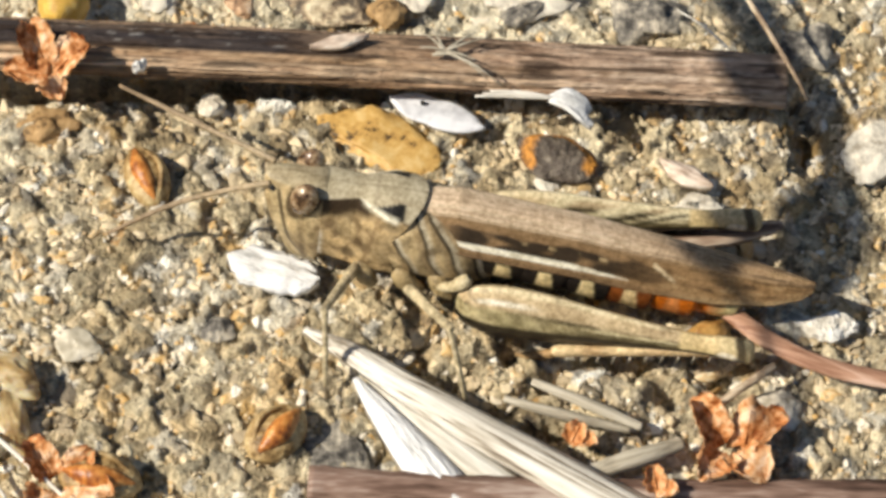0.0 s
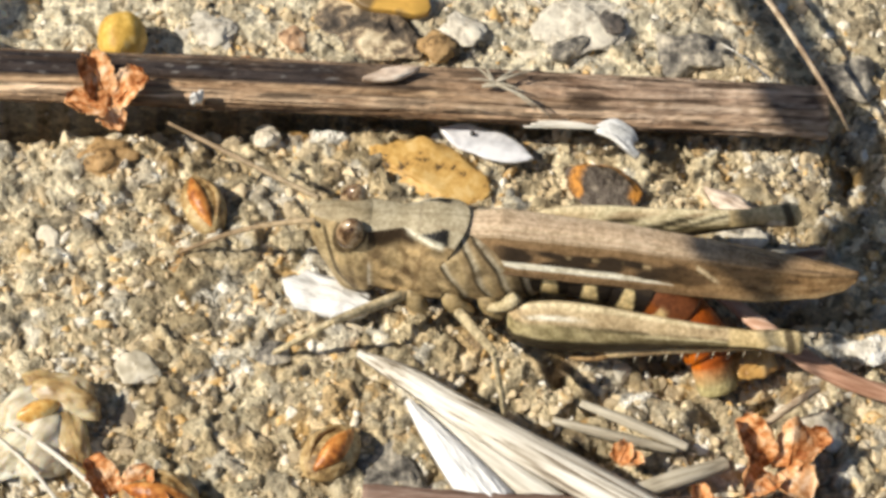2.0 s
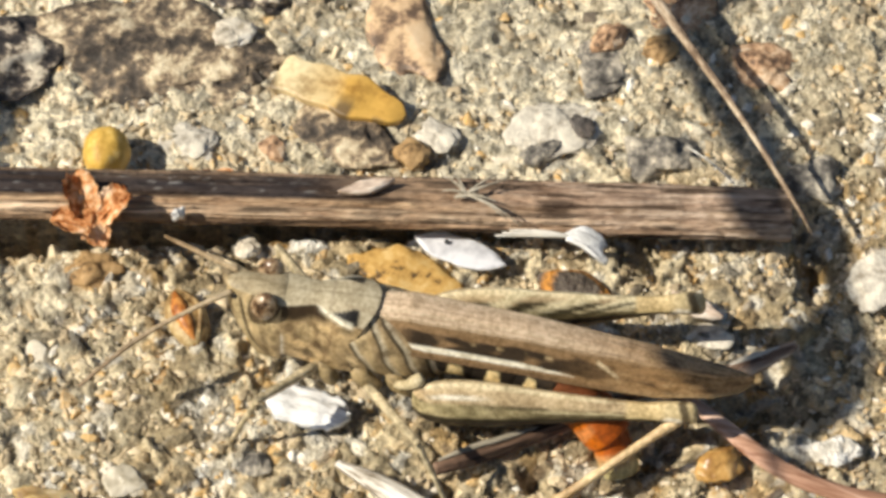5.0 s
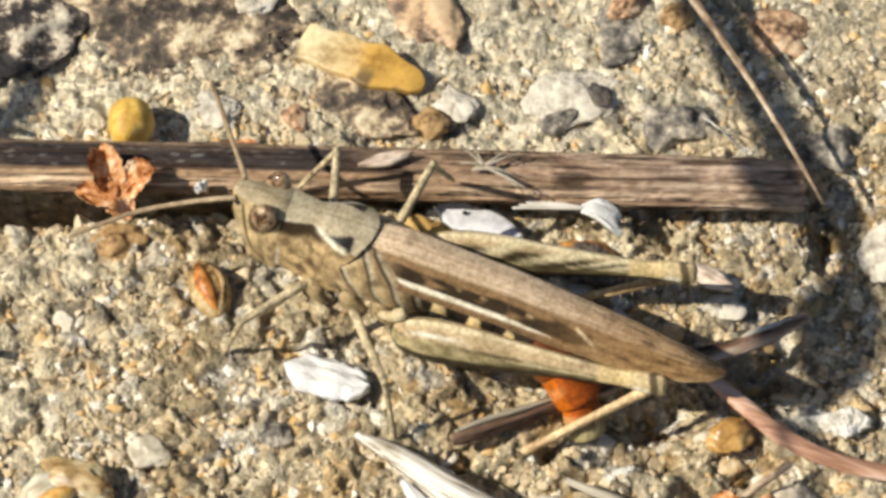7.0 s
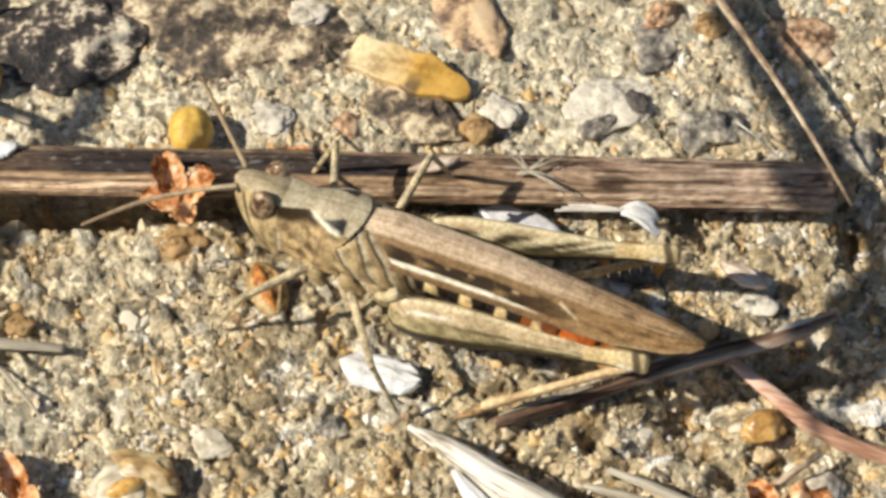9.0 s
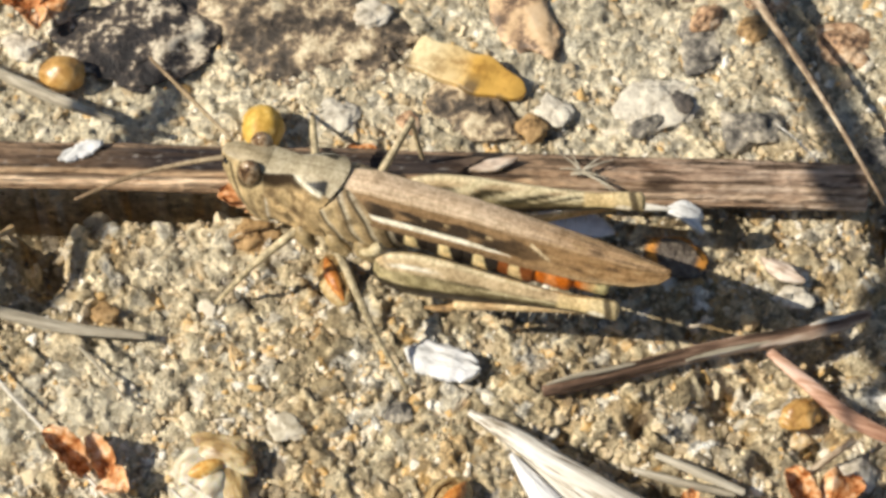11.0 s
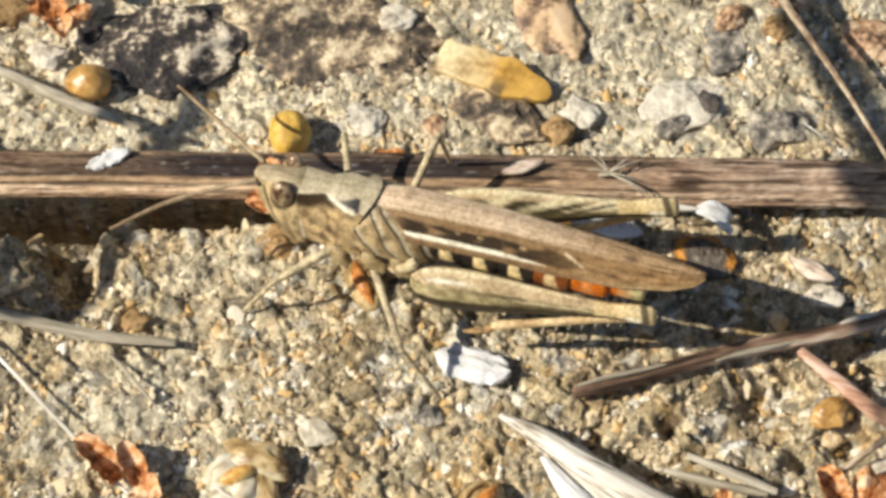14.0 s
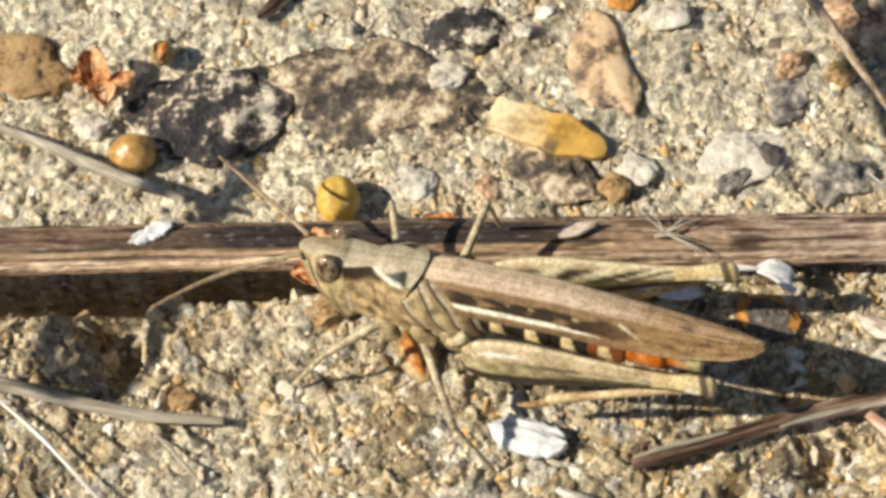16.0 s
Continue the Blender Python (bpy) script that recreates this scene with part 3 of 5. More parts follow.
def husk(name, label, x, y, z, long, wide, tall, rz, shell_mat, seed_mat, tilt=0, open_side=1.0, group=""):
    """A split seed: a boat-shaped shell with a kernel showing in its slit."""
    thing = empty(name, label, "seed husk", group)
    thing.matrix_basis = pose(x * CM, y * CM, z * CM, tilt, 0, rz)
    rings = []
    for i in range(15):
        u = -1 + 2 * i / 14
        f = math.sqrt(max(1 - u * u, 0.0)) ** 1.2 + 0.02
        rings.append([(u * long, wide * f * math.cos(g), tall * f * math.sin(g) * (1.0 if math.sin(g) < 0.2 else 0.75) + 0.01 * noise.noise(Vector((u * 3, g, x * 9)))) for g in np.linspace(0, 2 * math.pi, 18, endpoint=False)])
    part("shell", lathe(rings), shell_mat, thing)
    part("kernel", tube([(-long * 0.8, -wide * 0.15, tall * 0.42, 0.008), (-long * 0.2, -wide * 0.25, tall * 0.62, wide * 0.42), (long * 0.35, -wide * 0.2, tall * 0.6, wide * 0.36), (long * 0.85, -wide * 0.1, tall * 0.35, 0.006)], 16, 12), seed_mat, thing)
    for k in (-1, 1):
        part("lip", tube([(-long * 0.95, 0, tall * 0.2, 0.006), (0, wide * (0.2 + 0.45 * k), tall * 0.78, 0.012), (long * 0.95, 0, tall * 0.2, 0.006)], 14, 6), shell_mat, thing)
    return thing


def ribbon(name, rows, mat, parent=None, label="", thick=0.012, keel=0.25, count=40, seed=0):
    """A straw blade through rows of x, y, z, half width, with a keel and some thickness; its own x axis runs along it."""
    turn = math.atan2(rows[-1][1] - rows[0][1], rows[-1][0] - rows[0][0])
    ct, st = math.cos(turn), math.sin(turn)
    rows = smooth_rows([(x * ct + y * st, y * ct - x * st, z, w) for x, y, z, w in rows], count)
    rings = []
    for i, (x, y, z, w) in enumerate(rows):
        d = Vector(rows[min(i + 1, count - 1)][:3] - rows[max(i - 1, 0)][:3]).normalized()
        side = d.cross(Vector((0, 0, 1))).normalized()
        c = Vector((x, y, z))
        ring = []
        for k in range(9):
            v = -1 + 2 * k / 8
            ring.append(tuple(c + side * w * v + Vector((0, 0, keel * w * (1 - v * v) + 0.06 * w * math.cos(11 * v + seed) + thick / 2))))
        for k in range(9):
            v = 1 - 2 * k / 8
            ring.append(tuple(c + side * w * v + Vector((0, 0, keel * w * (1 - v * v) - thick / 2))))
        rings.append(ring)
    ob = part(name, lathe(rings), mat, parent, label)
    ob.matrix_basis = pose(0, 0, 0, 0, 0, math.degrees(turn))
    return ob


def straw(name, label, rows, mat, count=24, around=8, flat=0.8, seed=0):
    """A stem through rows of x, y, z, radius; its own x axis runs along it."""
    turn = math.atan2(rows[-1][1] - rows[0][1], rows[-1][0] - rows[0][0])
    ct, st = math.cos(turn), math.sin(turn)
    ob = part(name, tube([(x * ct + y * st, y * ct - x * st, z, r) for x, y, z, r in rows], count, around, 0.08, flat, seed, 0.12), mat)
    ob.matrix_basis = pose(0, 0, 0, 0, 0, math.degrees(turn))
    return tagged(ob, label, "straw")


# white grass blades
blades = empty("grass_blade", "bleached white dry grass blades joined at a tip", "dry grass")
ribbon("leaf", [(-0.29, -1.18, 0.05, 0.012), (-0.12, -1.30, 0.07, 0.045), (0.16, -1.53, 0.09, 0.065), (0.52, -1.79, 0.10, 0.08), (1.0, -2.12, 0.10, 0.09), (1.5, -2.42, 0.09, 0.08)], straw_streaked, blades, thick=0.02, keel=0.5)
ribbon("leaf", [(-0.11, -1.40, 0.05, 0.012), (-0.01, -1.57, 0.06, 0.05), (0.14, -1.80, 0.06, 0.085), (0.33, -2.10, 0.05, 0.10), (0.5, -2.4, 0.04, 0.09)], white_flake, blades, thick=0.02, keel=0.35)
ribbon("leaf", [(-0.06, -1.41, 0.03, 0.012), (0.16, -1.63, 0.05, 0.04), (0.40, -1.86, 0.05, 0.06), (0.75, -2.2, 0.05, 0.07)], straw_white, blades, thick=0.02, keel=0.3)
# small straws
straw("straw", "short pale split straw on the grit", [(0.55, -1.43, 0.05, 0.016), (0.75, -1.54, 0.06, 0.026), (0.94, -1.64, 0.05, 0.018)], straw_grey)
straw("straw", "short pale split straw on the grit", [(0.44, -1.49, 0.03, 0.014), (0.68, -1.58, 0.04, 0.024), (0.90, -1.64, 0.03, 0.016)], straw_grey, seed=3)
straw("straw", "thin brown straw leaning on the grit", [(1.15, -1.62, 0.05, 0.013), (1.30, -1.52, 0.08, 0.018), (1.46, -1.42, 0.10, 0.017)], brown_straw, seed=4)
straw("twig", "grey twig fragment on the grit", [(0.70, -1.83, 0.05, 0.03), (0.90, -1.78, 0.07, 0.04), (1.08, -1.72, 0.06, 0.03)], straw_grey, seed=5)
straw("twig", "brown weathered twig lying flat", [(-0.30, -1.83, 0.05, 0.07), (0.6, -1.93, 0.05, 0.08), (1.9, -1.97, 0.05, 0.07), (2.6, -2.0, 0.05, 0.06)], twig_mat, 60, 14, seed=6)
straw("stem", "reddish brown bent stem", [(1.13, -0.93, 0.05, 0.024), (1.28, -1.11, 0.07, 0.036), (1.45, -1.30, 0.09, 0.040), (1.65, -1.42, 0.09, 0.038), (1.95, -1.50, 0.08, 0.036), (2.6, -1.6, 0.05, 0.03)], pink_straw, 70, 16, 0.6, seed=7)
straw("straw", "bleached straw resting on the dry stalk", [(-2.95, 1.02, 0.05, 0.018), (-2.62, 0.82, 0.10, 0.03), (-2.25, 0.57, 0.16, 0.036), (-1.93, 0.38, 0.22, 0.014)], straw_grey, 40, seed=8)
straw("straw", "pale flattened straw on the grit", [(-3.1, -0.33, 0.03, 0.03), (-2.7, -0.47, 0.05, 0.035), (-2.2, -0.64, 0.05, 0.032), (-1.78, -0.70, 0.03, 0.02)], straw_grey, 40, 10, 0.4, seed=9)
straw("straw", "thin pale straw on the grit", [(-2.95, -0.40, 0.04, 0.008), (-2.65, -0.70, 0.07, 0.010), (-2.30, -1.12, 0.07, 0.010), (-1.85, -1.65, 0.04, 0.008)], straw_white, 30, 6, seed=10)
straw("straw", "thin pale straw on the grit", [(-2.10, -0.74, 0.03, 0.007), (-1.99, -0.88, 0.05, 0.009), (-1.87, -1.04, 0.03, 0.006)], straw_grey, seed=11)
straw("straw", "thin pale straw on the grit", [(-1.62, -1.45, 0.05, 0.009), (-1.42, -1.62, 0.08, 0.010), (-1.15, -1.88, 0.05, 0.008)], straw_white, seed=12)
straw("straw", "thin pale straw on the grit", [(-1.66, -1.50, 0.04, 0.007), (-1.52, -1.66, 0.07, 0.008), (-1.38, -1.85, 0.04, 0.007)], straw_white, seed=13)
straw("stem", "thin grey-brown stem standing against the stalk", [(1.745, -0.23, 0.16, 0.007), (1.68, -0.16, 0.26, 0.010), (1.49, 0.31, 0.30, 0.014), (1.28, 0.78, 0.31, 0.022), (1.12, 1.16, 0.31, 0.030), (0.85, 1.8, 0.26, 0.033), (0.6, 2.5, 0.12, 0.033), (0.5, 2.9, 0.0, 0.033)], brown_straw, 60, 8, seed=14)
straw("hair", "fine pale plant hair on the stalk", [(1.29, 0.29, 0.10, 0.004), (1.36, 0.13, 0.20, 0.005), (1.44, -0.02, 0.24, 0.004)], straw_white, 12, 5, seed=15)

# tall stems beyond the picture, which shade the concrete
def overhead(label, ground_points, far, root, radius, seed):
    """A tall leaning stem whose shade falls along the given places."""
    e, a = radians(SUN_UP), radians(SUN_WAY)
    back = Vector((-math.cos(a) * math.cos(e), -math.sin(a) * math.cos(e), math.sin(e))) * far
    rows = [(*(Vector((x, y, 0)) + back), r * radius) for x, y, r in ground_points]
    straw("tall_stem", label, [(*root, radius * 1.2)] + rows, straw_grey, 60, 8, 1.0, seed)


overhead("tall dry stem leaning over the concrete", [(1.12, 1.9, 1), (1.38, 1.05, 1.3), (1.50, 0.66, 1.4), (1.65, 0.25, 1.3), (1.79, -0.2, 1.3), (1.80, -0.45, 1.2), (1.72, -0.72, 2.1), (1.64, -0.95, 1.9), (1.58, -1.12, 0.5), (1.54, -1.5, 0.25), (1.45, -1.9, 0.2)], 7.5, (-4.6, 5.5, 0), 0.065, 31)
overhead("tall dry stem leaning over the concrete", [(-1.50, 1.5, 0.2), (-1.64, 0.95, 0.3), (-1.74, 0.68, 0.7), (-1.86, 0.48, 1.2), (-1.95, 0.36, 0.9), (-1.97, 0.32, 0.2)], 7.0, (-7.5, 5.0, 0), 0.065, 32)
overhead("bent dry stem leaning over the concrete", [(-3.2, -0.25, 0.5), (-2.66, -0.37, 0.8), (-2.44, -0.47, 1.1), (-2.35, -0.40, 1.4), (-2.28, -0.27, 1.6), (-2.20, -0.14, 1.6), (-2.11, -0.05, 1.3), (-2.07, -0.01, 0.3)], 6.0, (-9.0, -4.5, 0), 0.065, 33)

# the loose twig that the insect shifts
loose_twig = tagged(part("twig", tube([(-0.80, 0.0, 0, 0.026), (-0.6, -0.005, 0, 0.034), (0.0, 0.016, 0, 0.038), (0.5, -0.014, 0.0, 0.038), (0.72, 0.0, 0.01, 0.032), (0.80, 0.01, 0.015, 0.016)], 80, 20, 0.14, 0.9, 21, 0.30), twig_dark), "dark brown ridged twig fragment", "twig")
for x0, x1, y, mat in ((0.50, 0.79, 0.012, straw_white), (-0.78, -0.30, 0.020, straw_grey), (-0.12, 0.30, -0.022, straw_grey)):
    part("bark_strip", tube([(x0, y, 0.026, 0.006), (x0 * 0.7 + x1 * 0.3, y + 0.004, 0.032, 0.013), (x0 * 0.3 + x1 * 0.7, y, 0.031, 0.012), (x1, y, 0.022, 0.005)], 20, 8, 0.2, 0.5), mat, loose_twig, "peeling pale bark")

# flakes, seeds and leaves
def flake(name, label, x, y, z, long, wide, rz, seed, mat, category="flake", square=2.6, torn=0.18, hump=0.03, thick=0.012):
    rings = []
    for i in range(25):
        u = -1 + 2 * i / 24
        w = wide * max(1 - abs(u) ** square, 0.02) * (1 + torn * noise.noise(Vector((u * 3, seed, 0))) + torn * noise.noise(Vector((u * 9, seed, 4))))
        ring = []
        for k in range(11):
            v = -1 + 2 * k / 10
            ring.append((u * long + 0.17 * torn * long * noise.noise(Vector((v * 4, seed, u * 3))) * 1.2, v * w, hump * (1 - v * v) + 0.66 * hump * noise.noise(Vector((u * 2, v * 3, seed))) + thick))
        for k in range(11):
            v = 1 - 2 * k / 10
            ring.append((u * long, v * w, hump * (1 - v * v) + 0.66 * hump * noise.noise(Vector((u * 2, v * 3, seed))) - thick))
        rings.append(ring)
    ob = part(name, lathe(rings), mat)
    ob.matrix_basis = pose(x * CM, y * CM, z * CM, 0, 0, rz)
    return tagged(ob, label, category)


flake("flake", "bright white flake on the grit", -0.40, -0.91, 0.045, 0.185, 0.090, -20, 3, white_flake, "flake", 4.0, 0.22)
flake("chaff", "white papery chaff lying under the stalk", 0.27, -0.185, 0.06, 0.205, 0.070, -24, 5, chaff_grey, "chaff", 3.2, 0.10, 0.008, 0.005)
tagged(stone("speck", 0.215, -0.15, 0.085, 0.012, 0.012, 0.010, black_mat, "tiny black speck on white chaff", 31, 0, 0.1, 0.0, 1, True), "", "speck")
fluff = empty("seed_tuft", "white silky seed tuft caught on the stalk", "seed tuft")
for k in range(11):
    u = k / 10
    ribbon("bristle", [(0.705, -0.245 + 0.02 * u, 0.205, 0.008), (0.77 + 0.012 * u, -0.285 + 0.085 * u, 0.212, 0.011), (0.83 + 0.02 * u, -0.335 + 0.105 * u, 0.185, 0.010), (0.862 + 0.014 * math.sin(9 * u), -0.355 + 0.105 * u, 0.165, 0.003)], white_flake, fluff, keel=0.9, count=12, seed=k)
for k in range(3):
    part("stem", tube([(0.72, -0.235, 0.212, 0.009), (0.60, -0.210 - 0.012 * k, 0.222, 0.008), (0.47 - 0.03 * k, -0.195 - 0.012 * k, 0.215, 0.004)], 8, 5), straw_white, fluff)
flake("seed", "pale boat-shaped grass seed on the stalk", -0.115, 0.005, 0.285, 0.122, 0.034, 13, 7, pinkish_seed, "grass seed", 1.7, 0.06, 0.014, 0.008)
flake("chip", "small white chip on the stalk", -0.90, -0.085, 0.262, 0.032, 0.018, 30, 8, white_flake, "chip")
flake("chaff", "torn white papery chaff on the stalk", -2.08, 0.175, 0.285, 0.115, 0.042, 24, 9, white_flake, "chaff", 3.0, 0.6, 0.012, 0.006)
flake("seed", "pale boat-shaped seed on the grit", 1.24, -0.50, 0.04, 0.12, 0.05, -35, 12, pinkish_seed, "seed", 1.8, 0.08, 0.02, 0.010)
awn = empty("spikelet", "spidery pale grass spikelet on the stalk", "grass spikelet")
for k, (dx, dy) in enumerate([(0.13, 0.09), (0.17, 0.06), (-0.06, 0.14), (-0.10, 0.02), (0.16, -0.13), (0.22, -0.16), (0.12, -0.05), (-0.08, 0.09)]):
    part("awn", tube([(0.30, -0.05, 0.285, 0.007), (0.30 + dx * 0.5, -0.05 + dy * 0.5, 0.30, 0.005), (0.30 + dx, -0.05 + dy, 0.29 - 0.4 * max(0, -dy - 0.08), 0.002)], 8, 5), straw_grey, awn)
part("core", tube([(0.25, -0.055, 0.27, 0.006), (0.30, -0.05, 0.28, 0.016), (0.35, -0.045, 0.27, 0.005)], 8, 6), straw_grey, awn)

husk("seed", "split red-brown seed in a tan husk", -0.88, -0.46, 0.05, 0.15, 0.085, 0.08, -72, shell_tan, kernel_red, 0)
husk("seed", "red-brown seed in a golden husk", -0.41, -1.62, 0.05, 0.14, 0.10, 0.08, 48, shell_tan, kernel_red, 0)
pod = empty("seed_pod", "burst papery pod of tan and cream bracts round an orange seed", "seed pod", "", (-1.46, -1.44, 0.03))
for k, (x, y, z, long, wide, tall, rz, mat) in enumerate((
        (0.03, 0.11, 0.02, 0.165, 0.095, 0.065, -28, bract_tan), (-0.09, 0.06, 0.01, 0.13, 0.085, 0.050, 34, bract_cream), (-0.03, -0.09, 0.0, 0.16, 0.105, 0.045, 58, bract_cream),
        (0.085, -0.07, 0.0, 0.15, 0.070, 0.045, 104, bract_tan), (-0.13, -0.13, -0.01, 0.13, 0.07, 0.035, 40, bract_cream))):
    bract = part("bract", rock_mesh(long, wide, tall, 60 + k, 0.42, 0.35, 4), mat, pod)
    bract.matrix_basis = pose(x * CM, y * CM, z * CM, 8, -6, rz)
seed_in_pod = part("kernel", rock_mesh(0.085, 0.042, 0.045, 71, 0.08, 0.2, 3), kernel_gold, pod, "glossy orange kernel")
seed_in_pod.matrix_basis = pose(-0.04 * CM, 0.02 * CM, 0.05 * CM, 0, 0, 24)
husk("seed", "orange seed in a broken husk", -1.05, -1.78, 0.05, 0.16, 0.10, 0.08, -15, shell_tan, kernel_red, 0)
husk("seed", "orange split seed on the concrete", -2.07, 1.34, 0.05, 0.07, 0.06, 0.06, 70, shell_tan, kernel_red, 0)
scrap("dead_leaf", "curled rust-orange dead leaf on the stalk", "leaf", -1.25, -0.10, 0.24, [(172, 0.18, 0.055, 0.10, 0.5, 0.0, -0.02), (112, 0.17, 0.06, 0.55, 0.8, -0.02, 0.02), (28, 0.16, 0.06, 0.45, 0.7, 0.02, 0.0), (-60, 0.09, 0.045, -0.6, 0.5, 0.0, -0.02)], leaf_rust, 3)
scrap("dead_leaf", "crumpled rust-orange dead leaf on the grit", "leaf", 1.27, -1.73, 0.02, [(120, 0.19, 0.06, 0.45, 0.9, -0.05, 0.0), (75, 0.17, 0.055, 0.6, -0.8, 0.04, 0.0), (25, 0.20, 0.055, 0.3, 0.8, 0.03, 0.01), (-60, 0.18, 0.07, 0.3, 0.6, 0.0, -0.03), (-130, 0.18, 0.06, 0.25, 0.7, -0.03, -0.03)], leaf_rust, 5)
scrap("dead_leaf", "crumpled rust-orange dead leaf on the grit", "leaf", -1.19, -1.80, 0.03, [(125, 0.15, 0.05, 0.5, 0.8, -0.03, 0.02), (50, 0.14, 0.05, 0.4, 0.7, 0.03, 0.0), (-20, 0.19, 0.06, 0.3, 0.6, 0.02, -0.02), (-110, 0.18, 0.07, 0.2, 0.6, -0.02, -0.04)], leaf_rust, 8)
scrap("dead_leaf", "curled orange dead leaf scrap", "leaf", -2.02, -1.42, 0.03, [(138, 0.26, 0.06, 0.4, 1.0, -0.02, 0.02), (118, 0.20, 0.05, 0.35, 0.9, 0.08, 0.0), (-30, 0.14, 0.06, 0.2, 0.7, 0.05, -0.02)], leaf_rust, 11)
scrap("dead_leaf", "pale orange dead leaf scrap on the concrete", "leaf", -2.36, 1.17, 0.03, [(100, 0.17, 0.06, 0.5, 0.8, -0.03, 0.0), (10, 0.17, 0.06, 0.3, -0.8, 0.0, 0.0), (-80, 0.13, 0.05, 0.3, 0.7, 0.0, -0.02), (180, 0.14, 0.06, 0.4, 0.6, -0.02, 0.02)], leaf_rust, 13)
scrap("leaf_scrap", "small orange leaf scrap", "leaf", 0.70, -1.68, 0.03, [(60, 0.08, 0.035, 0.4, 0.8, -0.03, -0.02), (-20, 0.09, 0.03, 0.3, 0.8, -0.02, -0.01)], leaf_rust, 15)
scrap("leaf_scrap", "small orange leaf scrap", "leaf", 0.95, -1.93, 0.10, [(100, 0.09, 0.035, 0.4, 0.8, 0.0, -0.02), (-10, 0.08, 0.03, 0.3, 0.8, 0.0, -0.02)], leaf_rust, 17)
scrap("leaf_scrap", "small orange leaf scrap behind the stalk", "leaf", -0.74, 0.22, 0.04, [(10, 0.10, 0.03, 0.3, 0.7, -0.02, 0.0), (160, 0.07, 0.03, 0.3, 0.7, -0.02, 0.0)], leaf_rust, 19)
husk("seed", "dark red narrow seed on the concrete", -1.50, 1.58, 0.04, 0.12, 0.03, 0.04, 38, twig_mat, twig_mat, 0)

# ---- stones ----
stone("pebble", -1.23, 0.40, 0.07, 0.115, 0.13, 0.12, yellow_stone, "smooth yellow pebble beside the dry stalk", 1, 0, 0.12, 0.25, 4, True)
def amber_chip():
    """A flat amber wedge with a squared pale end."""
    def paint(x, y, z):
        n = noise.noise(Vector((x * 9, y * 9, 3)))
        c = Vector((0.84, 0.70, 0.42)).lerp(Vector((0.66, 0.39, 0.085)), min(max((x + 0.22 + 0.12 * n) / 0.30, 0), 1))
        c = c.lerp(Vector((0.10, 0.07, 0.04)), 0.85 * min(max((n + 0.05) * 8, 0), 1) * min(max((-y - 0.045) / 0.02, 0), 1))
        return tuple(c)

    rows = loft([(-0.30, 0.01, 0.05, 0.012), (-0.29, 0.01, 0.095, 0.022), (-0.22, 0.015, 0.105, 0.026), (0.0, 0.02, 0.10, 0.028), (0.18, 0.015, 0.092, 0.026), (0.27, 0.005, 0.062, 0.022), (0.31, 0.0, 0.02, 0.015)], 50, 40, 7.0)
    rows = ([(x, y * (1 + 0.35 * noise.noise(Vector((x * 7, 1, 0)))) + 0.05 * x, z + 0.012 * noise.noise(Vector((x * 9, y * 9, 0)))) for x, y, z in rows[0]], rows[1])
    ob = tinted(part("flint", rows, amber_stone), paint)
    ob.matrix_basis = pose(-0.20 * CM, 0.72 * CM, 0.0, 4, 0, -30)
    tagged(ob, "amber flint chip set in the concrete", "stone", "stones set in the concrete")



stone("flint", -0.18, 0.50, 0.0, 0.22, 0.15, 0.035, brown_flint, "brown streaked flint beside the amber chip", 22, -30, 0.25, 0.5)
stone("flint", -1.80, 1.00, 0.0, 0.40, 0.27, 0.062, dark_stone, "large dark mottled flint set in the concrete", 3, 14, 0.30, 0.3, 5)
stone("flint", -1.00, 1.02, 0.0, 0.60, 0.30, 0.066, brown_flint, "large grey-brown mottled flint set in the concrete", 4, -16, 0.22, 0.3, 5)
stone("stone", 0.10, 1.13, 0.0, 0.20, 0.35, 0.075, pink_stone, "pinkish brown stone set in the concrete", 8, 12, 0.10, 0.8)
stone("stone", 0.74, 0.50, -0.012, 0.20, 0.15, 0.028, chalk, "chalky white and grey stone in the concrete", 6, 20, 0.35, 0.6)
stone("stone", 0.86, 0.50, 0.015, 0.05, 0.07, 0.035, black_stone, "black spot stone in a chalky patch", 23, 20, 0.3, 0.4)
stone("stone", 0.66, 0.37, 0.0, 0.09, 0.06, 0.05, grey_stone, "dark grey chip in a chalky patch", 24, 20, 0.3, 0.4)
stone("stone", 1.19, 0.33, 0.02, 0.17, 0.13, 0.10, grey_stone, "dark grey gritty stone in the concrete", 7, 0, 0.35, 0.6)
stone("stone", 1.84, 0.17, 0.02, 0.15, 0.13, 0.11, grey_stone, "brown stone in the concrete by the stalk end", 8, 0, 0.25, 0.6)
stone("stone", 1.70, 0.80, 0.02, 0.16, 0.12, 0.09, brown_stone, "rust brown stone in the concrete", 25, -25, 0.25, 0.6)
stone("stone", 1.02, 0.97, 0.04, 0.10, 0.07, 0.08, brown_stone, "small pinkish brown stone in the concrete", 26, 20, 0.2, 0.7)
stone("stone", 1.00, 0.85, 0.0, 0.17, 0.15, 0.045, grey_stone, "dark grey stone in the concrete", 27, 50, 0.3, 0.5)
stone("pebble", 1.25, 0.91, 0.03, 0.085, 0.08, 0.06, ochre_stone, "small olive grey pebble in the concrete", 28, 0, 0.15, 0.4)
stone("stone", 1.38, 1.20, 0.0, 0.22, 0.18, 0.09, brown_stone, "rust brown stone in the concrete", 29, 0, 0.25, 0.6)
stone("pebble", 0.44, 1.34, 0.02, 0.13, 0.09, 0.06, pale_stone, "smooth grey-white pebble in the concrete", 30, 10, 0.15, 0.4)
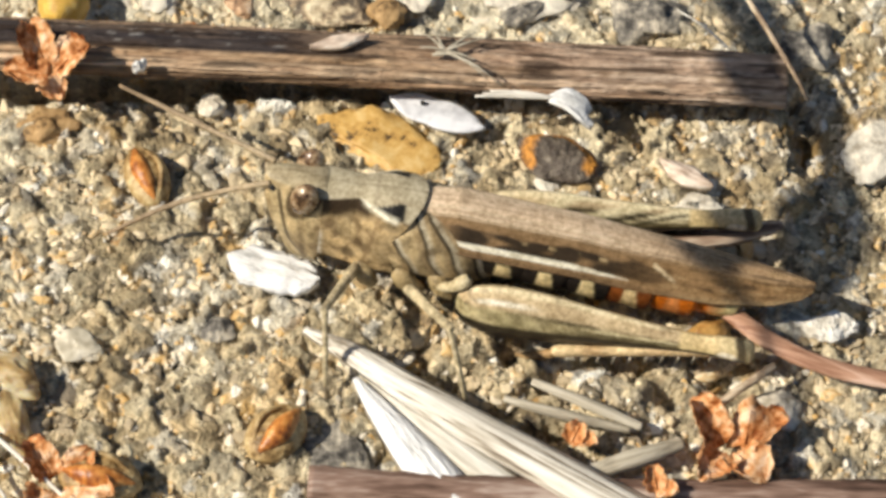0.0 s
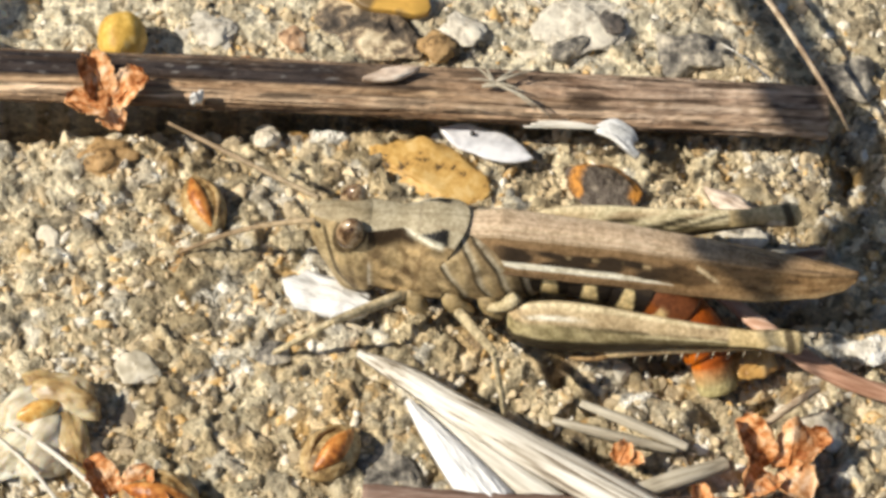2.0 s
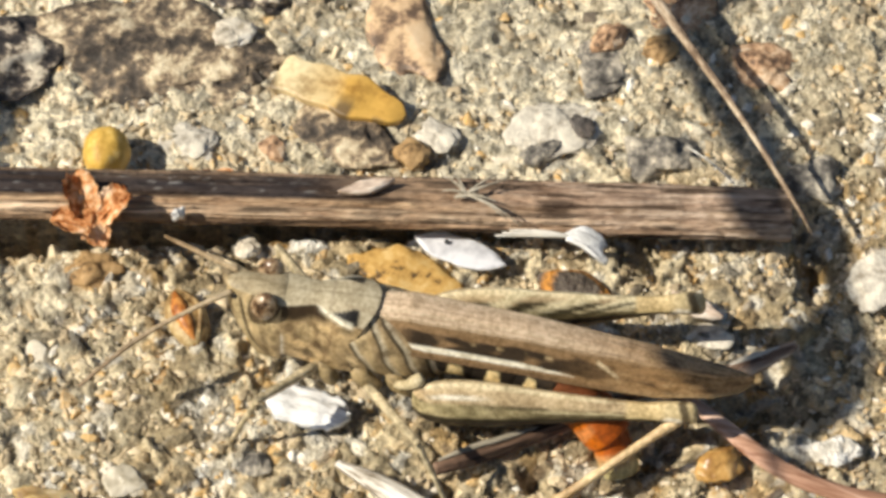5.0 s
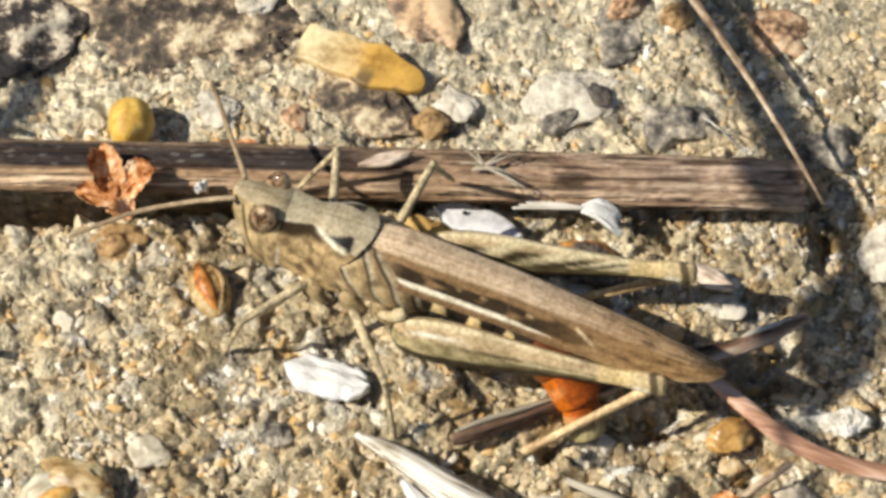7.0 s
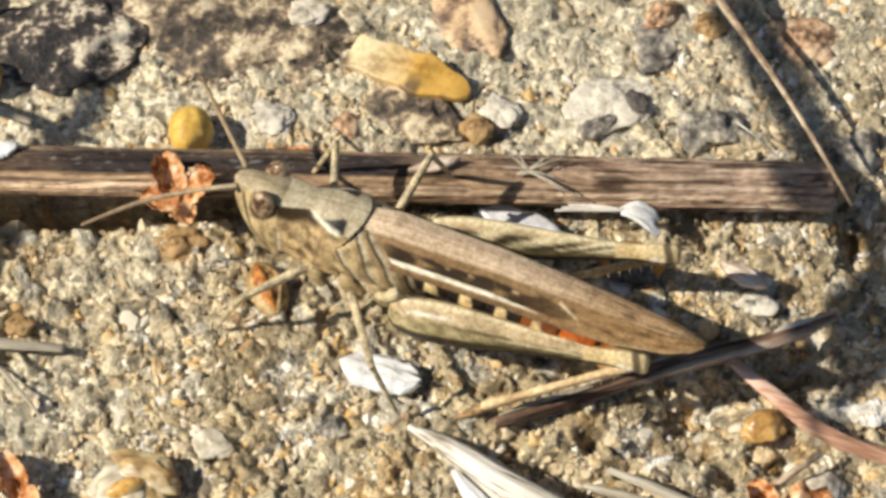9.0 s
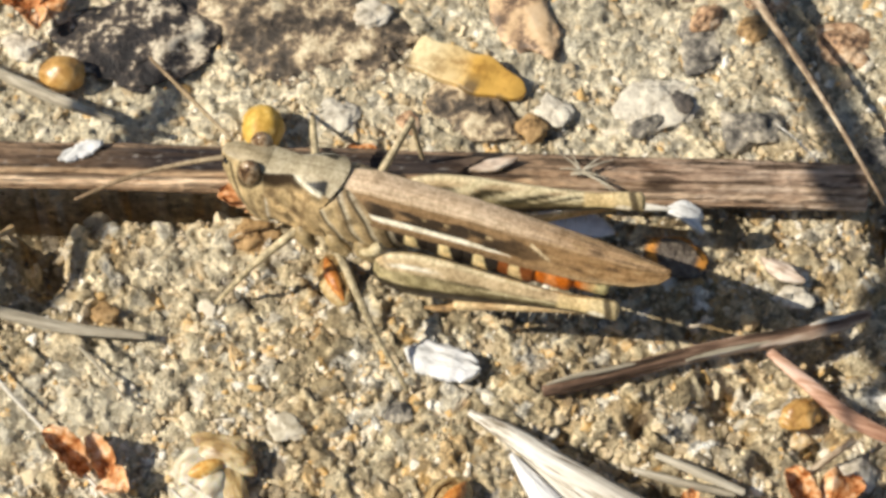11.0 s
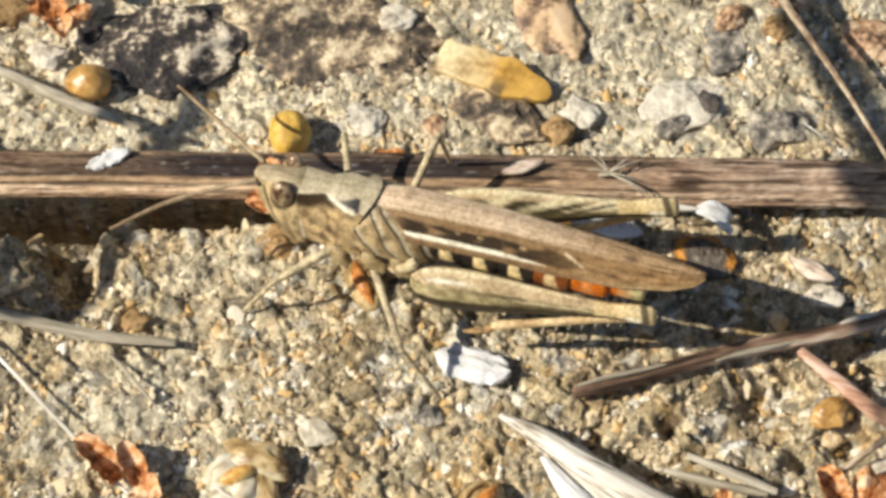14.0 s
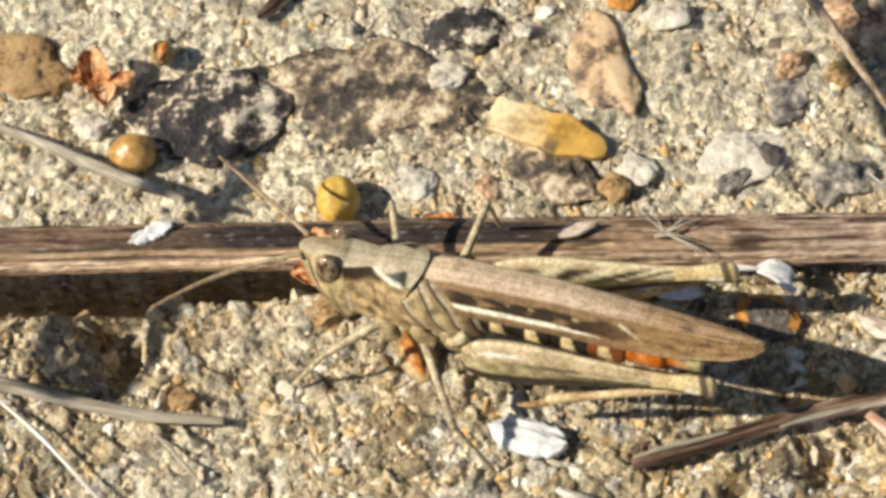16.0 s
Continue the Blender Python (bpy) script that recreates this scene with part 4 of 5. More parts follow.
stone("pebble", 0.24, 1.45, 0.03, 0.09, 0.07, 0.06, orange_rim, "small pink-orange pebble in the concrete", 32, 10, 0.15, 0.4)
stone("flint", -0.55, 1.40, 0.0, 0.24, 0.16, 0.10, dark_stone, "dark flint with pale spots", 33, -10, 0.3, 0.6)
stone("pebble", -0.27, 1.32, 0.02, 0.05, 0.04, 0.04, pale_stone, "small white pebble in cement", 34, 0, 0.2, 0.4)
stone("pebble", -0.66, 1.08, 0.02, 0.11, 0.10, 0.06, pale_stone, "white chalky pebble in cement", 35, 20, 0.25, 0.6)
stone("pebble", 0.10, 0.38, 0.03, 0.08, 0.08, 0.06, ochre_stone, "small olive brown pebble in the concrete", 36, 0, 0.15, 0.4)
stone("pebble", 0.22, 0.47, 0.01, 0.09, 0.09, 0.035, chalk, "white chalky pebble in cement", 37, 30, 0.3, 0.6)
stone("pebble", -0.50, 0.44, 0.01, 0.055, 0.08, 0.035, brown_stone, "small orange-brown pebble in the concrete", 38, 30, 0.25, 0.7)
stone("stone", -0.86, 0.50, -0.005, 0.14, 0.11, 0.032, chalk, "chalky white stone in the concrete", 39, 0, 0.35, 0.7)
stone("stone", 0.03, -0.27, 0.02, 0.26, 0.15, 0.06, ochre_flat, "flat speckled ochre pebble in the grit", 9, -32, 0.12, 0.9)


def rind_paint(x, y, z):
    n = noise.noise(Vector((x * 12, y * 12, 2)))
    d = math.hypot(x / 0.175, y / 0.12) + 0.10 * n
    band = line(d - 0.74, 0.11, 0.06) * (1 if y + 0.35 * x > -0.02 or x < -0.09 else 0)
    c = blend((0.12, 0.095, 0.075), (0.26, 0.22, 0.17), fade(noise.noise(Vector((x * 40, y * 40, 5))), 0.0, 0.5))
    return blend(c, (0.62, 0.27, 0.045), band)


tinted(stone("stone", 0.75, -0.37, 0.03, 0.175, 0.12, 0.085, two_tone, "black pebble with an orange rind", 10, -12, 0.05, 0.9), rind_paint)
stone("stone", 1.27, -0.62, 0.0, 0.13, 0.07, 0.04, chalk, "pale angular stone chip", 11, 0, 0.3, 0.9)
stone("stone", 1.72, -1.20, 0.02, 0.13, 0.07, 0.045, white_chip, "pale chalky stone chip", 40, -10, 0.35, 0.9)
stone("stone", 2.06, -0.38, 0.01, 0.13, 0.18, 0.05, chalk, "pale chalky stone chip", 41, -40, 0.3, 0.8)
stone("pebble", -0.63, -0.10, 0.04, 0.06, 0.055, 0.05, pale_stone, "small round cream pebble", 12, 0, 0.2, 0.3)
stone("stone", -1.28, -0.17, 0.02, 0.13, 0.09, 0.07, ochre_stone, "tan stone chip under a dead leaf", 13, 0, 0.3, 0.8)
stone("stone", -0.94, -0.66, 0.0, 0.12, 0.11, 0.06, ochre_stone, "flat brown stone in the grit", 42, 0, 0.2, 0.6)
stone("pebble", -2.22, 0.78, 0.05, 0.12, 0.10, 0.09, caramel_stone, "smooth ochre brown pebble", 14, 0, 0.12, 0.25, 4, True)
stone("pebble", -1.98, -0.56, 0.04, 0.07, 0.06, 0.05, ochre_stone, "small tan pebble in the grit", 43, 0, 0.2, 0.6)
stone("stone", -2.85, 1.40, 0.0, 0.28, 0.20, 0.12, ochre_stone, "ochre banded stone in the concrete", 44, -15, 0.2, 0.6)
stone("stone", -2.45, 0.99, 0.02, 0.12, 0.09, 0.06, pale_stone, "pale stone under the leaf scrap", 45, 0, 0.3, 0.8)
stone("pebble", -0.62, -1.14, 0.02, 0.08, 0.07, 0.045, grey_stone, "small grey pebble in the grit", 46, 0, 0.2, 0.5)
stone("pebble", -1.13, -1.20, 0.015, 0.09, 0.075, 0.045, quartz, "flat cream pebble in the grit", 47, -20, 0.2, 0.8)
stone("stone", 1.24, -1.24, 0.03, 0.11, 0.09, 0.08, caramel_stone, "glossy brown stone near the reddish stem", 48, 30, 0.2, 0.7)
stone("stone", -0.20, -1.72, 0.0, 0.16, 0.20, 0.06, grey_stone, "pale grey stone in the grit", 49, 10, 0.2, 0.6)
stone("pebble", 1.46, -1.55, 0.02, 0.10, 0.09, 0.06, pale_stone, "cream rounded pebble in the grit", 50, 0, 0.2, 0.4)


# ---- grasshopper ----
hopper = empty("grasshopper", "grey-brown grasshopper with striped folded wings", "grasshopper")


def loft(rows, count=60, around=64, power=2.4, flat_top=0.0):
    """Rows of x, middle height, half width and half height along the body."""
    rings = []
    for x, zc, hy, hz in smooth_rows(rows, count):
        ring = []
        for j in range(around):
            g = 2 * math.pi * j / around
            c, s = math.cos(g), math.sin(g)
            zz = math.copysign(abs(s) ** (2 / power), s)
            if zz > 0.8 and flat_top:
                zz = 0.8 + (zz - 0.8) * (1 - flat_top)
            ring.append((x, hy * math.copysign(abs(c) ** (2 / power), c), zc + hz * zz))
        rings.append(ring)
    return lathe(rings)


TAN, GREY, DARK, BLACK, PALE = (0.36, 0.29, 0.17), (0.42, 0.375, 0.27), (0.13, 0.085, 0.045), (0.018, 0.015, 0.012), (0.80, 0.74, 0.55)


def mottle(c, x, y, z, amount=0.25, scale=18):
    k = 1 + amount * noise.noise(Vector((x, y, z)) * scale) + amount * noise.noise(Vector((x, y, z)) * scale * 2.7)
    return tuple(v * k for v in c)


def shell(rows, count, tail=None, top=14, flank=26, under=8):
    """A body plate. rows: x, half width of the back, height of its middle, of its edge, half width and height at the bulge, half width and height of the lower edge.
    tail(w, y, z): how far the hind edge is drawn forward. Gives the mesh and, for each point, its place along and round the plate: 0 to 1 on the back, 1 to 2 on the flank."""
    rows = smooth_rows(rows, count)
    half = [("back", k / top) for k in range(top)] + [("flank", k / flank) for k in range(flank)] + [("under", k / under) for k in range(under + 1)]
    rings, places = [], []
    for i, (x, a, zc, ze, b, zm, c, zb) in enumerate(rows):
        u, ring, mark = i / (count - 1), [], []
        for kind, k in half:
            if kind == "back":
                y, z, w = a * k, zc + (ze - zc) * k**2.2, k
            elif kind == "flank":
                y, z, w = (1 - k) ** 2 * a + 2 * k * (1 - k) * (2 * b - (a + c) / 2) + k * k * c, ze + (zb - ze) * k, 1 + k
            else:
                y, z, w = c * (1 - k), zb - 0.03 * math.sin(k * math.pi / 2), 2 + k
            ring.append((y, z))
            mark.append(w)
        pts = [(-y, z) for y, z in ring] + [(y, z) for y, z in ring[-2:0:-1]]
        marks = mark + mark[-2:0:-1]
        out = []
        for (y, z), w in zip(pts, marks):
            out.append((x - (tail(w, y, z) * u**2 if tail else 0), y, z))
            places.append((u, w))
        rings.append(out)
    return lathe(rings), places


def plate(name, mesh, places, paint, label=""):
    """A painted body plate: paint(u, w, x, y, z)."""
    ob = part(name, mesh, chitin, hopper, label)
    at = ob.data.color_attributes.new("tint", "FLOAT_COLOR", "POINT")
    at.data.foreach_set("color", [c for (u, w), v in zip(places, ob.data.vertices) for c in (*paint(u, w, *(v.co / CM)), 1.0)])
    return ob


def paint_head(u, w, x, y, z):
    n, m = noise.noise(Vector((x, y, z)) * 12), noise.noise(Vector((x, y, z)) * 34)
    if w < 1:
        c = tuple(k * (1 + 0.10 * n + 0.12 * m) for k in (0.48, 0.41, 0.28))
        c = blend(c, (0.66, 0.57, 0.38), 0.5 * line(w - 0.93, 0.05, 0.05))
        return blend(c, (0.24, 0.18, 0.10), 0.4 * line(y, 0.002, 0.004))
    c = tuple(k * (1 + 0.42 * n + 0.34 * m) for k in (0.58, 0.455, 0.265))
    c = blend(c, (0.20, 0.13, 0.065), 0.6 * fade(noise.noise(Vector((x * 22, y * 22, z * 22 + 7))), 0.20, 0.40))
    # the dark band behind the eye, the rim round it and the seams of the cheek
    c = blend(c, (0.055, 0.032, 0.016), 0.9 * fade(x, -0.63, -0.61) * (1 - fade(0.485 - z + 0.02 * n, 0.045, 0.075)))
    ring = math.hypot((x + 0.655 - 0.25 * (z - 0.475)) / 0.054, (z - 0.475) / 0.082)
    c = blend(c, (0.05, 0.032, 0.018), 0.85 * line(ring - 1.06, 0.10, 0.10))
    c = blend(c, (0.64, 0.52, 0.31), 0.6 * line(ring - 1.30, 0.06, 0.10))
    seam = x - (-0.752 + 0.22 * (0.46 - z) + 3.6 * max(0.28 - z, 0) ** 2)
    c = blend(c, (0.045, 0.03, 0.016), 0.9 * line(seam, 0.005, 0.006) * fade(0.50 - z, 0.0, 0.02))
    c = blend(c, (0.66, 0.55, 0.34), 0.55 * line(seam + 0.022, 0.010, 0.012) * fade(0.50 - z, 0.0, 0.02))
    c = blend(c, (0.15, 0.10, 0.05), 0.5 * line(x + 0.655 + 0.12 * (z - 0.3), 0.006, 0.012) * fade(0.38 - z, 0, 0.02))
    return blend(c, (0.03, 0.022, 0.012), 0.85 * fade(x, -0.592, -0.580) * fade(0.40 - z, 0, 0.04))


def paint_saddle(u, w, x, y, z):
    n, m = noise.noise(Vector((x * 11, y * 11, z * 11))), noise.noise(Vector((x * 14, y * 40, z * 40)))
    back = fade(x, -0.41, -0.30)
    if w < 1:
        c = tuple(k * (1 + 0.12 * n + 0.06 * m) for k in (0.55, 0.49, 0.36))
        c = blend(c, (0.20, 0.16, 0.10), 0.40 * line(y, 0.002, 0.004))
        c = blend(c, (0.22, 0.17, 0.11), 0.40 * line(x + 0.395, 0.003, 0.006))
        c = blend(c, (0.40, 0.31, 0.20), 0.35 * line(w - 0.5, 0.03, 0.05) * fade(x, -0.42, -0.36))
        inner = 1.0 - 0.46 * back
        if -0.43 < x < -0.275:
            c = blend(c, (0.010, 0.009, 0.008), fade(w, inner - 0.05, inner) * fade(-0.275 - x, 0.0, 0.012))
        if -0.47 < x < -0.29:
            c = blend(c, (1.0, 0.97, 0.82), fade(w, 0.91, 0.945) * fade(x, -0.47, -0.45) * fade(-0.292 - x, 0, 0.02))
    else:
        c = tuple(k * (1 + 0.55 * n + 0.40 * m) for k in (0.56, 0.42, 0.235))
        c = blend(c, (0.14, 0.085, 0.04), 0.7 * fade(noise.noise(Vector((x * 24, y * 24, z * 24 + 3))), 0.18, 0.38))
        k = w - 1
        deep = 0.16 + 0.05 * noise.noise(Vector((x * 14, 0, 5))) - 0.10 * fade(x, -0.47, -0.36)
        c = blend(c, (0.035, 0.02, 0.010), 0.95 * (1 - fade(k, deep, deep + 0.10)) * (1 - fade(x, -0.42, -0.33)))
        c = blend(c, (0.09, 0.055, 0.028), 0.75 * line(k - 0.50 - 1.2 * (x + 0.50), 0.035, 0.07) * fade(x, -0.56, -0.52) * (1 - fade(x, -0.43, -0.38)))
        c = blend(c, (0.60, 0.47, 0.27), 0.6 * line(math.hypot((x + 0.485) / 0.05, (k - 0.42) / 0.20), 0.55, 0.4))
        c = blend(c, (0.07, 0.045, 0.024), 0.8 * line(math.hypot((x + 0.475) / 0.035, (k - 0.80) / 0.11), 0.55, 0.5))
        c = blend(c, (0.22, 0.14, 0.07), 0.5 * line(x + 0.395 + 0.05 * (k - 0.5), 0.004, 0.008))
        c = blend(c, (0.72, 0.68, 0.60), 0.8 * (1 - fade(u, 0.03, 0.06)) * fade(k, 0.45, 0.6))
        if -0.47 < x < -0.29:
            c = blend(c, (1.0, 0.97, 0.82), (1 - fade(k, 0.018, 0.05)) * fade(x, -0.45, -0.42) * fade(-0.29 - x, 0, 0.02))
    return blend(c, (0.03, 0.024, 0.02), 0.9 * fade(u, 0.984, 0.994))


def paint_thorax(x, y, z):
    n, m = noise.noise(Vector((x, y, z)) * 13), noise.noise(Vector((x, y, z)) * 38)
    c = tuple(k * (1 + 0.45 * n + 0.40 * m) for k in (0.60, 0.47, 0.275))
    for k, bend in ((-0.255, 0.5), (-0.155, 0.15), (-0.065, 0.35), (0.01, 0.5)):
        d = x - k - 0.34 * (0.30 - z) + bend * (z - 0.27) ** 2 * 4 + 0.008 * math.sin(30 * z + 9 * k)
        c = blend(c, (0.62, 0.58, 0.48), 0.7 * line(d - 0.016, 0.006, 0.010))
        c = blend(c, (0.02, 0.016, 0.01), 0.95 * line(d, 0.005, 0.005))
        c = blend(c, (0.16, 0.10, 0.05), 0.45 * line(d + 0.018, 0.008, 0.014))
    return blend(c, (0.13, 0.09, 0.045), 0.75 * fade(noise.noise(Vector((x * 16, y * 16, z * 16 + 6))), 0.15, 0.4))


head_mesh, head_places = shell([
    (-0.814, 0.010, 0.508, 0.503, 0.022, 0.44, 0.012, 0.395), (-0.800, 0.030, 0.518, 0.508, 0.050, 0.42, 0.030, 0.340), (-0.765, 0.046, 0.526, 0.508, 0.078, 0.40, 0.052, 0.265),
    (-0.715, 0.056, 0.530, 0.503, 0.100, 0.38, 0.072, 0.190), (-0.660, 0.064, 0.530, 0.496, 0.114, 0.37, 0.092, 0.150), (-0.610, 0.082, 0.524, 0.490, 0.117, 0.36, 0.106, 0.150),
    (-0.575, 0.082, 0.512, 0.486, 0.113, 0.36, 0.104, 0.165), (-0.540, 0.070, 0.485, 0.462, 0.100, 0.36, 0.085, 0.180)], 90)
plate("head", head_mesh, head_places, paint_head)
# the hind edge of the saddle is round on the back and runs forward down the sides
saddle_mesh, saddle_places = shell([
    (-0.588, 0.084, 0.513, 0.490, 0.116, 0.36, 0.116, 0.205), (-0.530, 0.075, 0.514, 0.494, 0.114, 0.36, 0.122, 0.200), (-0.470, 0.063, 0.515, 0.498, 0.114, 0.36, 0.130, 0.198),
    (-0.440, 0.063, 0.517, 0.497, 0.118, 0.36, 0.134, 0.196), (-0.380, 0.088, 0.522, 0.486, 0.130, 0.36, 0.142, 0.194), (-0.315, 0.116, 0.526, 0.478, 0.141, 0.36, 0.147, 0.192),
    (-0.260, 0.124, 0.524, 0.470, 0.145, 0.36, 0.148, 0.192), (-0.205, 0.125, 0.518, 0.464, 0.145, 0.36, 0.147, 0.192)], 120,
    lambda w, y, z: 0.055 * min(w, 1) ** 2 + 0.055 * fade(w, 1.0, 1.4) - 0.02 * fade(w, 1.6, 2.0))
plate("saddle", saddle_mesh, saddle_places, paint_saddle, "grey saddle plate with pale ridges")
tinted(part("thorax", loft([(-0.52, 0.30, 0.095, 0.16), (-0.40, 0.29, 0.112, 0.17), (-0.31, 0.30, 0.150, 0.175), (-0.2, 0.305, 0.160, 0.185), (-0.06, 0.28, 0.152, 0.17), (0.02, 0.255, 0.13, 0.135), (0.07, 0.24, 0.10, 0.10)], 80, 80), chitin, hopper), paint_thorax)
tinted(part("jaw", loft([(-0.735, 0.20, 0.05, 0.04), (-0.69, 0.16, 0.08, 0.07), (-0.62, 0.15, 0.085, 0.075), (-0.57, 0.17, 0.07, 0.05)], 20, 24), chitin, hopper), lambda x, y, z: mottle((0.46, 0.36, 0.2), x, y, z, 0.3))
for k, (x0, x1) in enumerate(((-0.42, -0.36), (-0.27, -0.18), (-0.13, -0.06))):
    for side in (-1, 1):
        tinted(part("coxa", tube([(x0, side * 0.10, 0.20, 0.04), (x0 + 0.02, side * 0.145, 0.165, 0.042), (x1, side * 0.16, 0.125, 0.024)], 14, 14), chitin, hopper), lambda x, y, z: mottle((0.40, 0.31, 0.17), x, y, z, 0.5, 24))


def ellipsoid(cx, cy, cz, rx, ry, rz, tilt=0.0, sub=4):
    bm = bmesh.new()
    bmesh.ops.create_icosphere(bm, subdivisions=sub, radius=1)
    m = Matrix.Translation((cx, cy, cz)) @ Matrix.Rotation(tilt, 4, "Y") @ Matrix.Diagonal((rx, ry, rz, 1))
    bmesh.ops.transform(bm, matrix=m, verts=bm.verts)
    return bm


for side in (-1, 1):
    part("eye", ellipsoid(-0.657, side * 0.084, 0.478, 0.053, 0.044, 0.078, 0.25), eye_mat, hopper, "glossy brown banded eye")
    part("antenna_socket", ellipsoid(-0.778, side * 0.045, 0.475, 0.018, 0.018, 0.018, 0, 2), black_mat, hopper)


# folded forewings
def wing(side):
    """One leathery forewing: a flat back and a steep flank, rounded at the tip. side: -1 or 1."""
    ns, nv = 150, 60
    verts, colours = [], []
    for i in range(ns + 1):
        s = i / ns
        x = -0.24 + 1.53 * s
        top = float(np.interp(s, [0, 0.1, 0.4, 0.7, 0.9, 1], [0.50, 0.525, 0.485, 0.41, 0.36, 0.335]))
        wide = float(np.interp(s, [0, 0.12, 0.3, 0.55, 0.75, 0.9, 0.97, 1], [0.112, 0.126, 0.116, 0.106, 0.095, 0.070, 0.040, 0.010]))
        deep = float(np.interp(s, [0, 0.12, 0.3, 0.55, 0.75, 0.9, 0.97, 1], [0.09, 0.135, 0.145, 0.145, 0.122, 0.075, 0.042, 0.010]))
        for j in range(nv + 1):
            v = j / nv
            b = min(v / 0.45, 1.0)
            f = max((v - 0.45) / 0.55, 0.0)
            y = -(wide * (0.55 * math.sin(b * math.pi / 2) + 0.60 * f))
            z = top - 0.03 * b**2 - deep * f**1.1
            vein = math.sin(v * 70 + 4 * s) * 0.3 + 0.5 * math.sin(v * 33 - 7 * s)
            z += 0.0015 * vein
            y += 0.012 * (side > 0) * (1 - b)
            verts.append((x, y * -side, z))
            n1 = noise.noise(Vector((x * 3, v * 22, side)))
            n2 = noise.noise(Vector((x * 11, v * 9, side + 7)))
            n3 = noise.noise(Vector((x * 7, v * 60, side + 3)))
            n4 = noise.noise(Vector((x * 30, v * 34, side + 11)))
            back = 1 - fade(v, 0.38, 0.50)
            c = blend((0.31, 0.20, 0.105), (0.68, 0.53, 0.39), back)
            c = tuple(k * (1 + 0.18 * n1 + 0.12 * n3 + 0.10 * n4) for k in c)
            c = blend(c, (0.74, 0.62, 0.46), 0.45 * back * (line(v - 0.20 - 0.04 * s, 0.015, 0.03) + line(v - 0.36, 0.012, 0.02)))
            c = blend(c, (0.36, 0.26, 0.17), 0.45 * back * (line(v - 0.28, 0.010, 0.02) + line(v - 0.08, 0.008, 0.02)) * fade(0.75 - s, 0, 0.3))
            c = blend(c, (0.78, 0.64, 0.46), 0.5 * line(v - 0.455, 0.012, 0.014) * fade(0.6 - s, 0, 0.3))
            c = blend(c, (0.20, 0.135, 0.075), 0.35 * line(v - 0.49, 0.015, 0.02))
            # the dark band over the stripe, with pale flecks
            if 0.04 < s < 0.66:
                band = line(v - 0.705 - 0.03 * s, 0.095 + 0.05 * n2, 0.03) * fade(s, 0.04, 0.12) * fade(0.66 - s, 0, 0.06)
                c = blend(c, (0.030, 0.020, 0.012), 0.95 * band * fade(n2, -0.55, -0.15))
                c = blend(c, (0.55, 0.42, 0.24), 0.8 * line(v - 0.665, 0.016, 0.02) * fade(noise.noise(Vector((x * 20, side, 2))), 0.22, 0.36))
            c = blend(c, (0.17, 0.105, 0.055), 0.6 * fade(v, 0.92, 0.95))
            c = blend(c, (0.03, 0.022, 0.015), 0.85 * line(v - 0.66 - 1.5 * (s - 0.575), 0.05, 0.03) * line(s - 0.575, 0.036, 0.014))
            c = blend(c, (0.92, 0.80, 0.56), 0.95 * line(v - 0.64 - 3.4 * (s - 0.615) + 0.03 * n4, 0.030, 0.016) * line(s - 0.620, 0.026, 0.008))
            if 0.05 < s < 0.54:
                c = blend(c, (1.0, 0.97, 0.84), line(v - 0.855 - 0.05 * (s - 0.3), 0.036 * min(1, (s - 0.05) / 0.10, (0.54 - s) / 0.14), 0.010))
            # the thin hind part lets the dark below show, with a paler lower rim
            rear = fade(s, 0.48, 0.75)
            c = blend(c, (0.35, 0.21, 0.095), 0.75 * rear)
            c = blend(c, (0.085, 0.052, 0.028), 0.75 * rear * fade(n2 + 0.5 * n1, 0.10, 0.40))
            c = blend(c, (0.52, 0.37, 0.20), 0.6 * rear * fade(-n2 + 0.4 * n4, 0.15, 0.4))
            c = blend(c, (0.60, 0.45, 0.26), 0.6 * fade(s, 0.6, 0.8) * fade(v, 0.86, 0.97))
            colours.append(mottle(c, x, y, z, 0.08, 40))
    n = nv + 1
    faces = [(i * n + j, i * n + j + 1, (i + 1) * n + j + 1, (i + 1) * n + j) for i in range(ns) for j in range(nv)]
    total = len(verts)
    verts += [(x, y * 0.96, z - 0.008) for x, y, z in verts]
    faces += [tuple(k + total for k in f)[::-1] for f in faces]
    rim = [i * n for i in range(ns + 1)] + [ns * n + j for j in range(1, n)] + [i * n + nv for i in range(ns - 1, -1, -1)] + list(range(nv - 1, 0, -1))
    faces += [(a, b, b + total, a + total) for a, b in zip(rim, rim[1:] + rim[:1])]
    ob = part("forewing", (verts, faces), chitin, hopper, "brown forewing with a cream stripe")
    at = ob.data.color_attributes.new("tint", "FLOAT_COLOR", "POINT")
    at.data.foreach_set("color", [k for c in colours + colours for k in (*c, 1.0)])
    return ob


wing(-1)
wing(1)

# abdomen, ring by ring
STRAIGHT = [(0.02, 0, 0.285), (0.25, 0, 0.265), (0.5, -0.01, 0.235), (0.75, -0.015, 0.205), (1.02, -0.015, 0.175)]
BENT = [(0.02, 0, 0.285), (0.25, 0, 0.26), (0.47, -0.03, 0.22), (0.66, -0.12, 0.11), (0.76, -0.23, 0.02), (0.79, -0.29, -0.08), (0.80, -0.32, -0.19)]
DIPPED = [(0.02, 0, 0.285), (0.25, 0, 0.26), (0.46, -0.03, 0.21), (0.62, -0.09, 0.13), (0.74, -0.15, 0.04), (0.81, -0.22, -0.05), (0.84, -0.27, -0.15)]


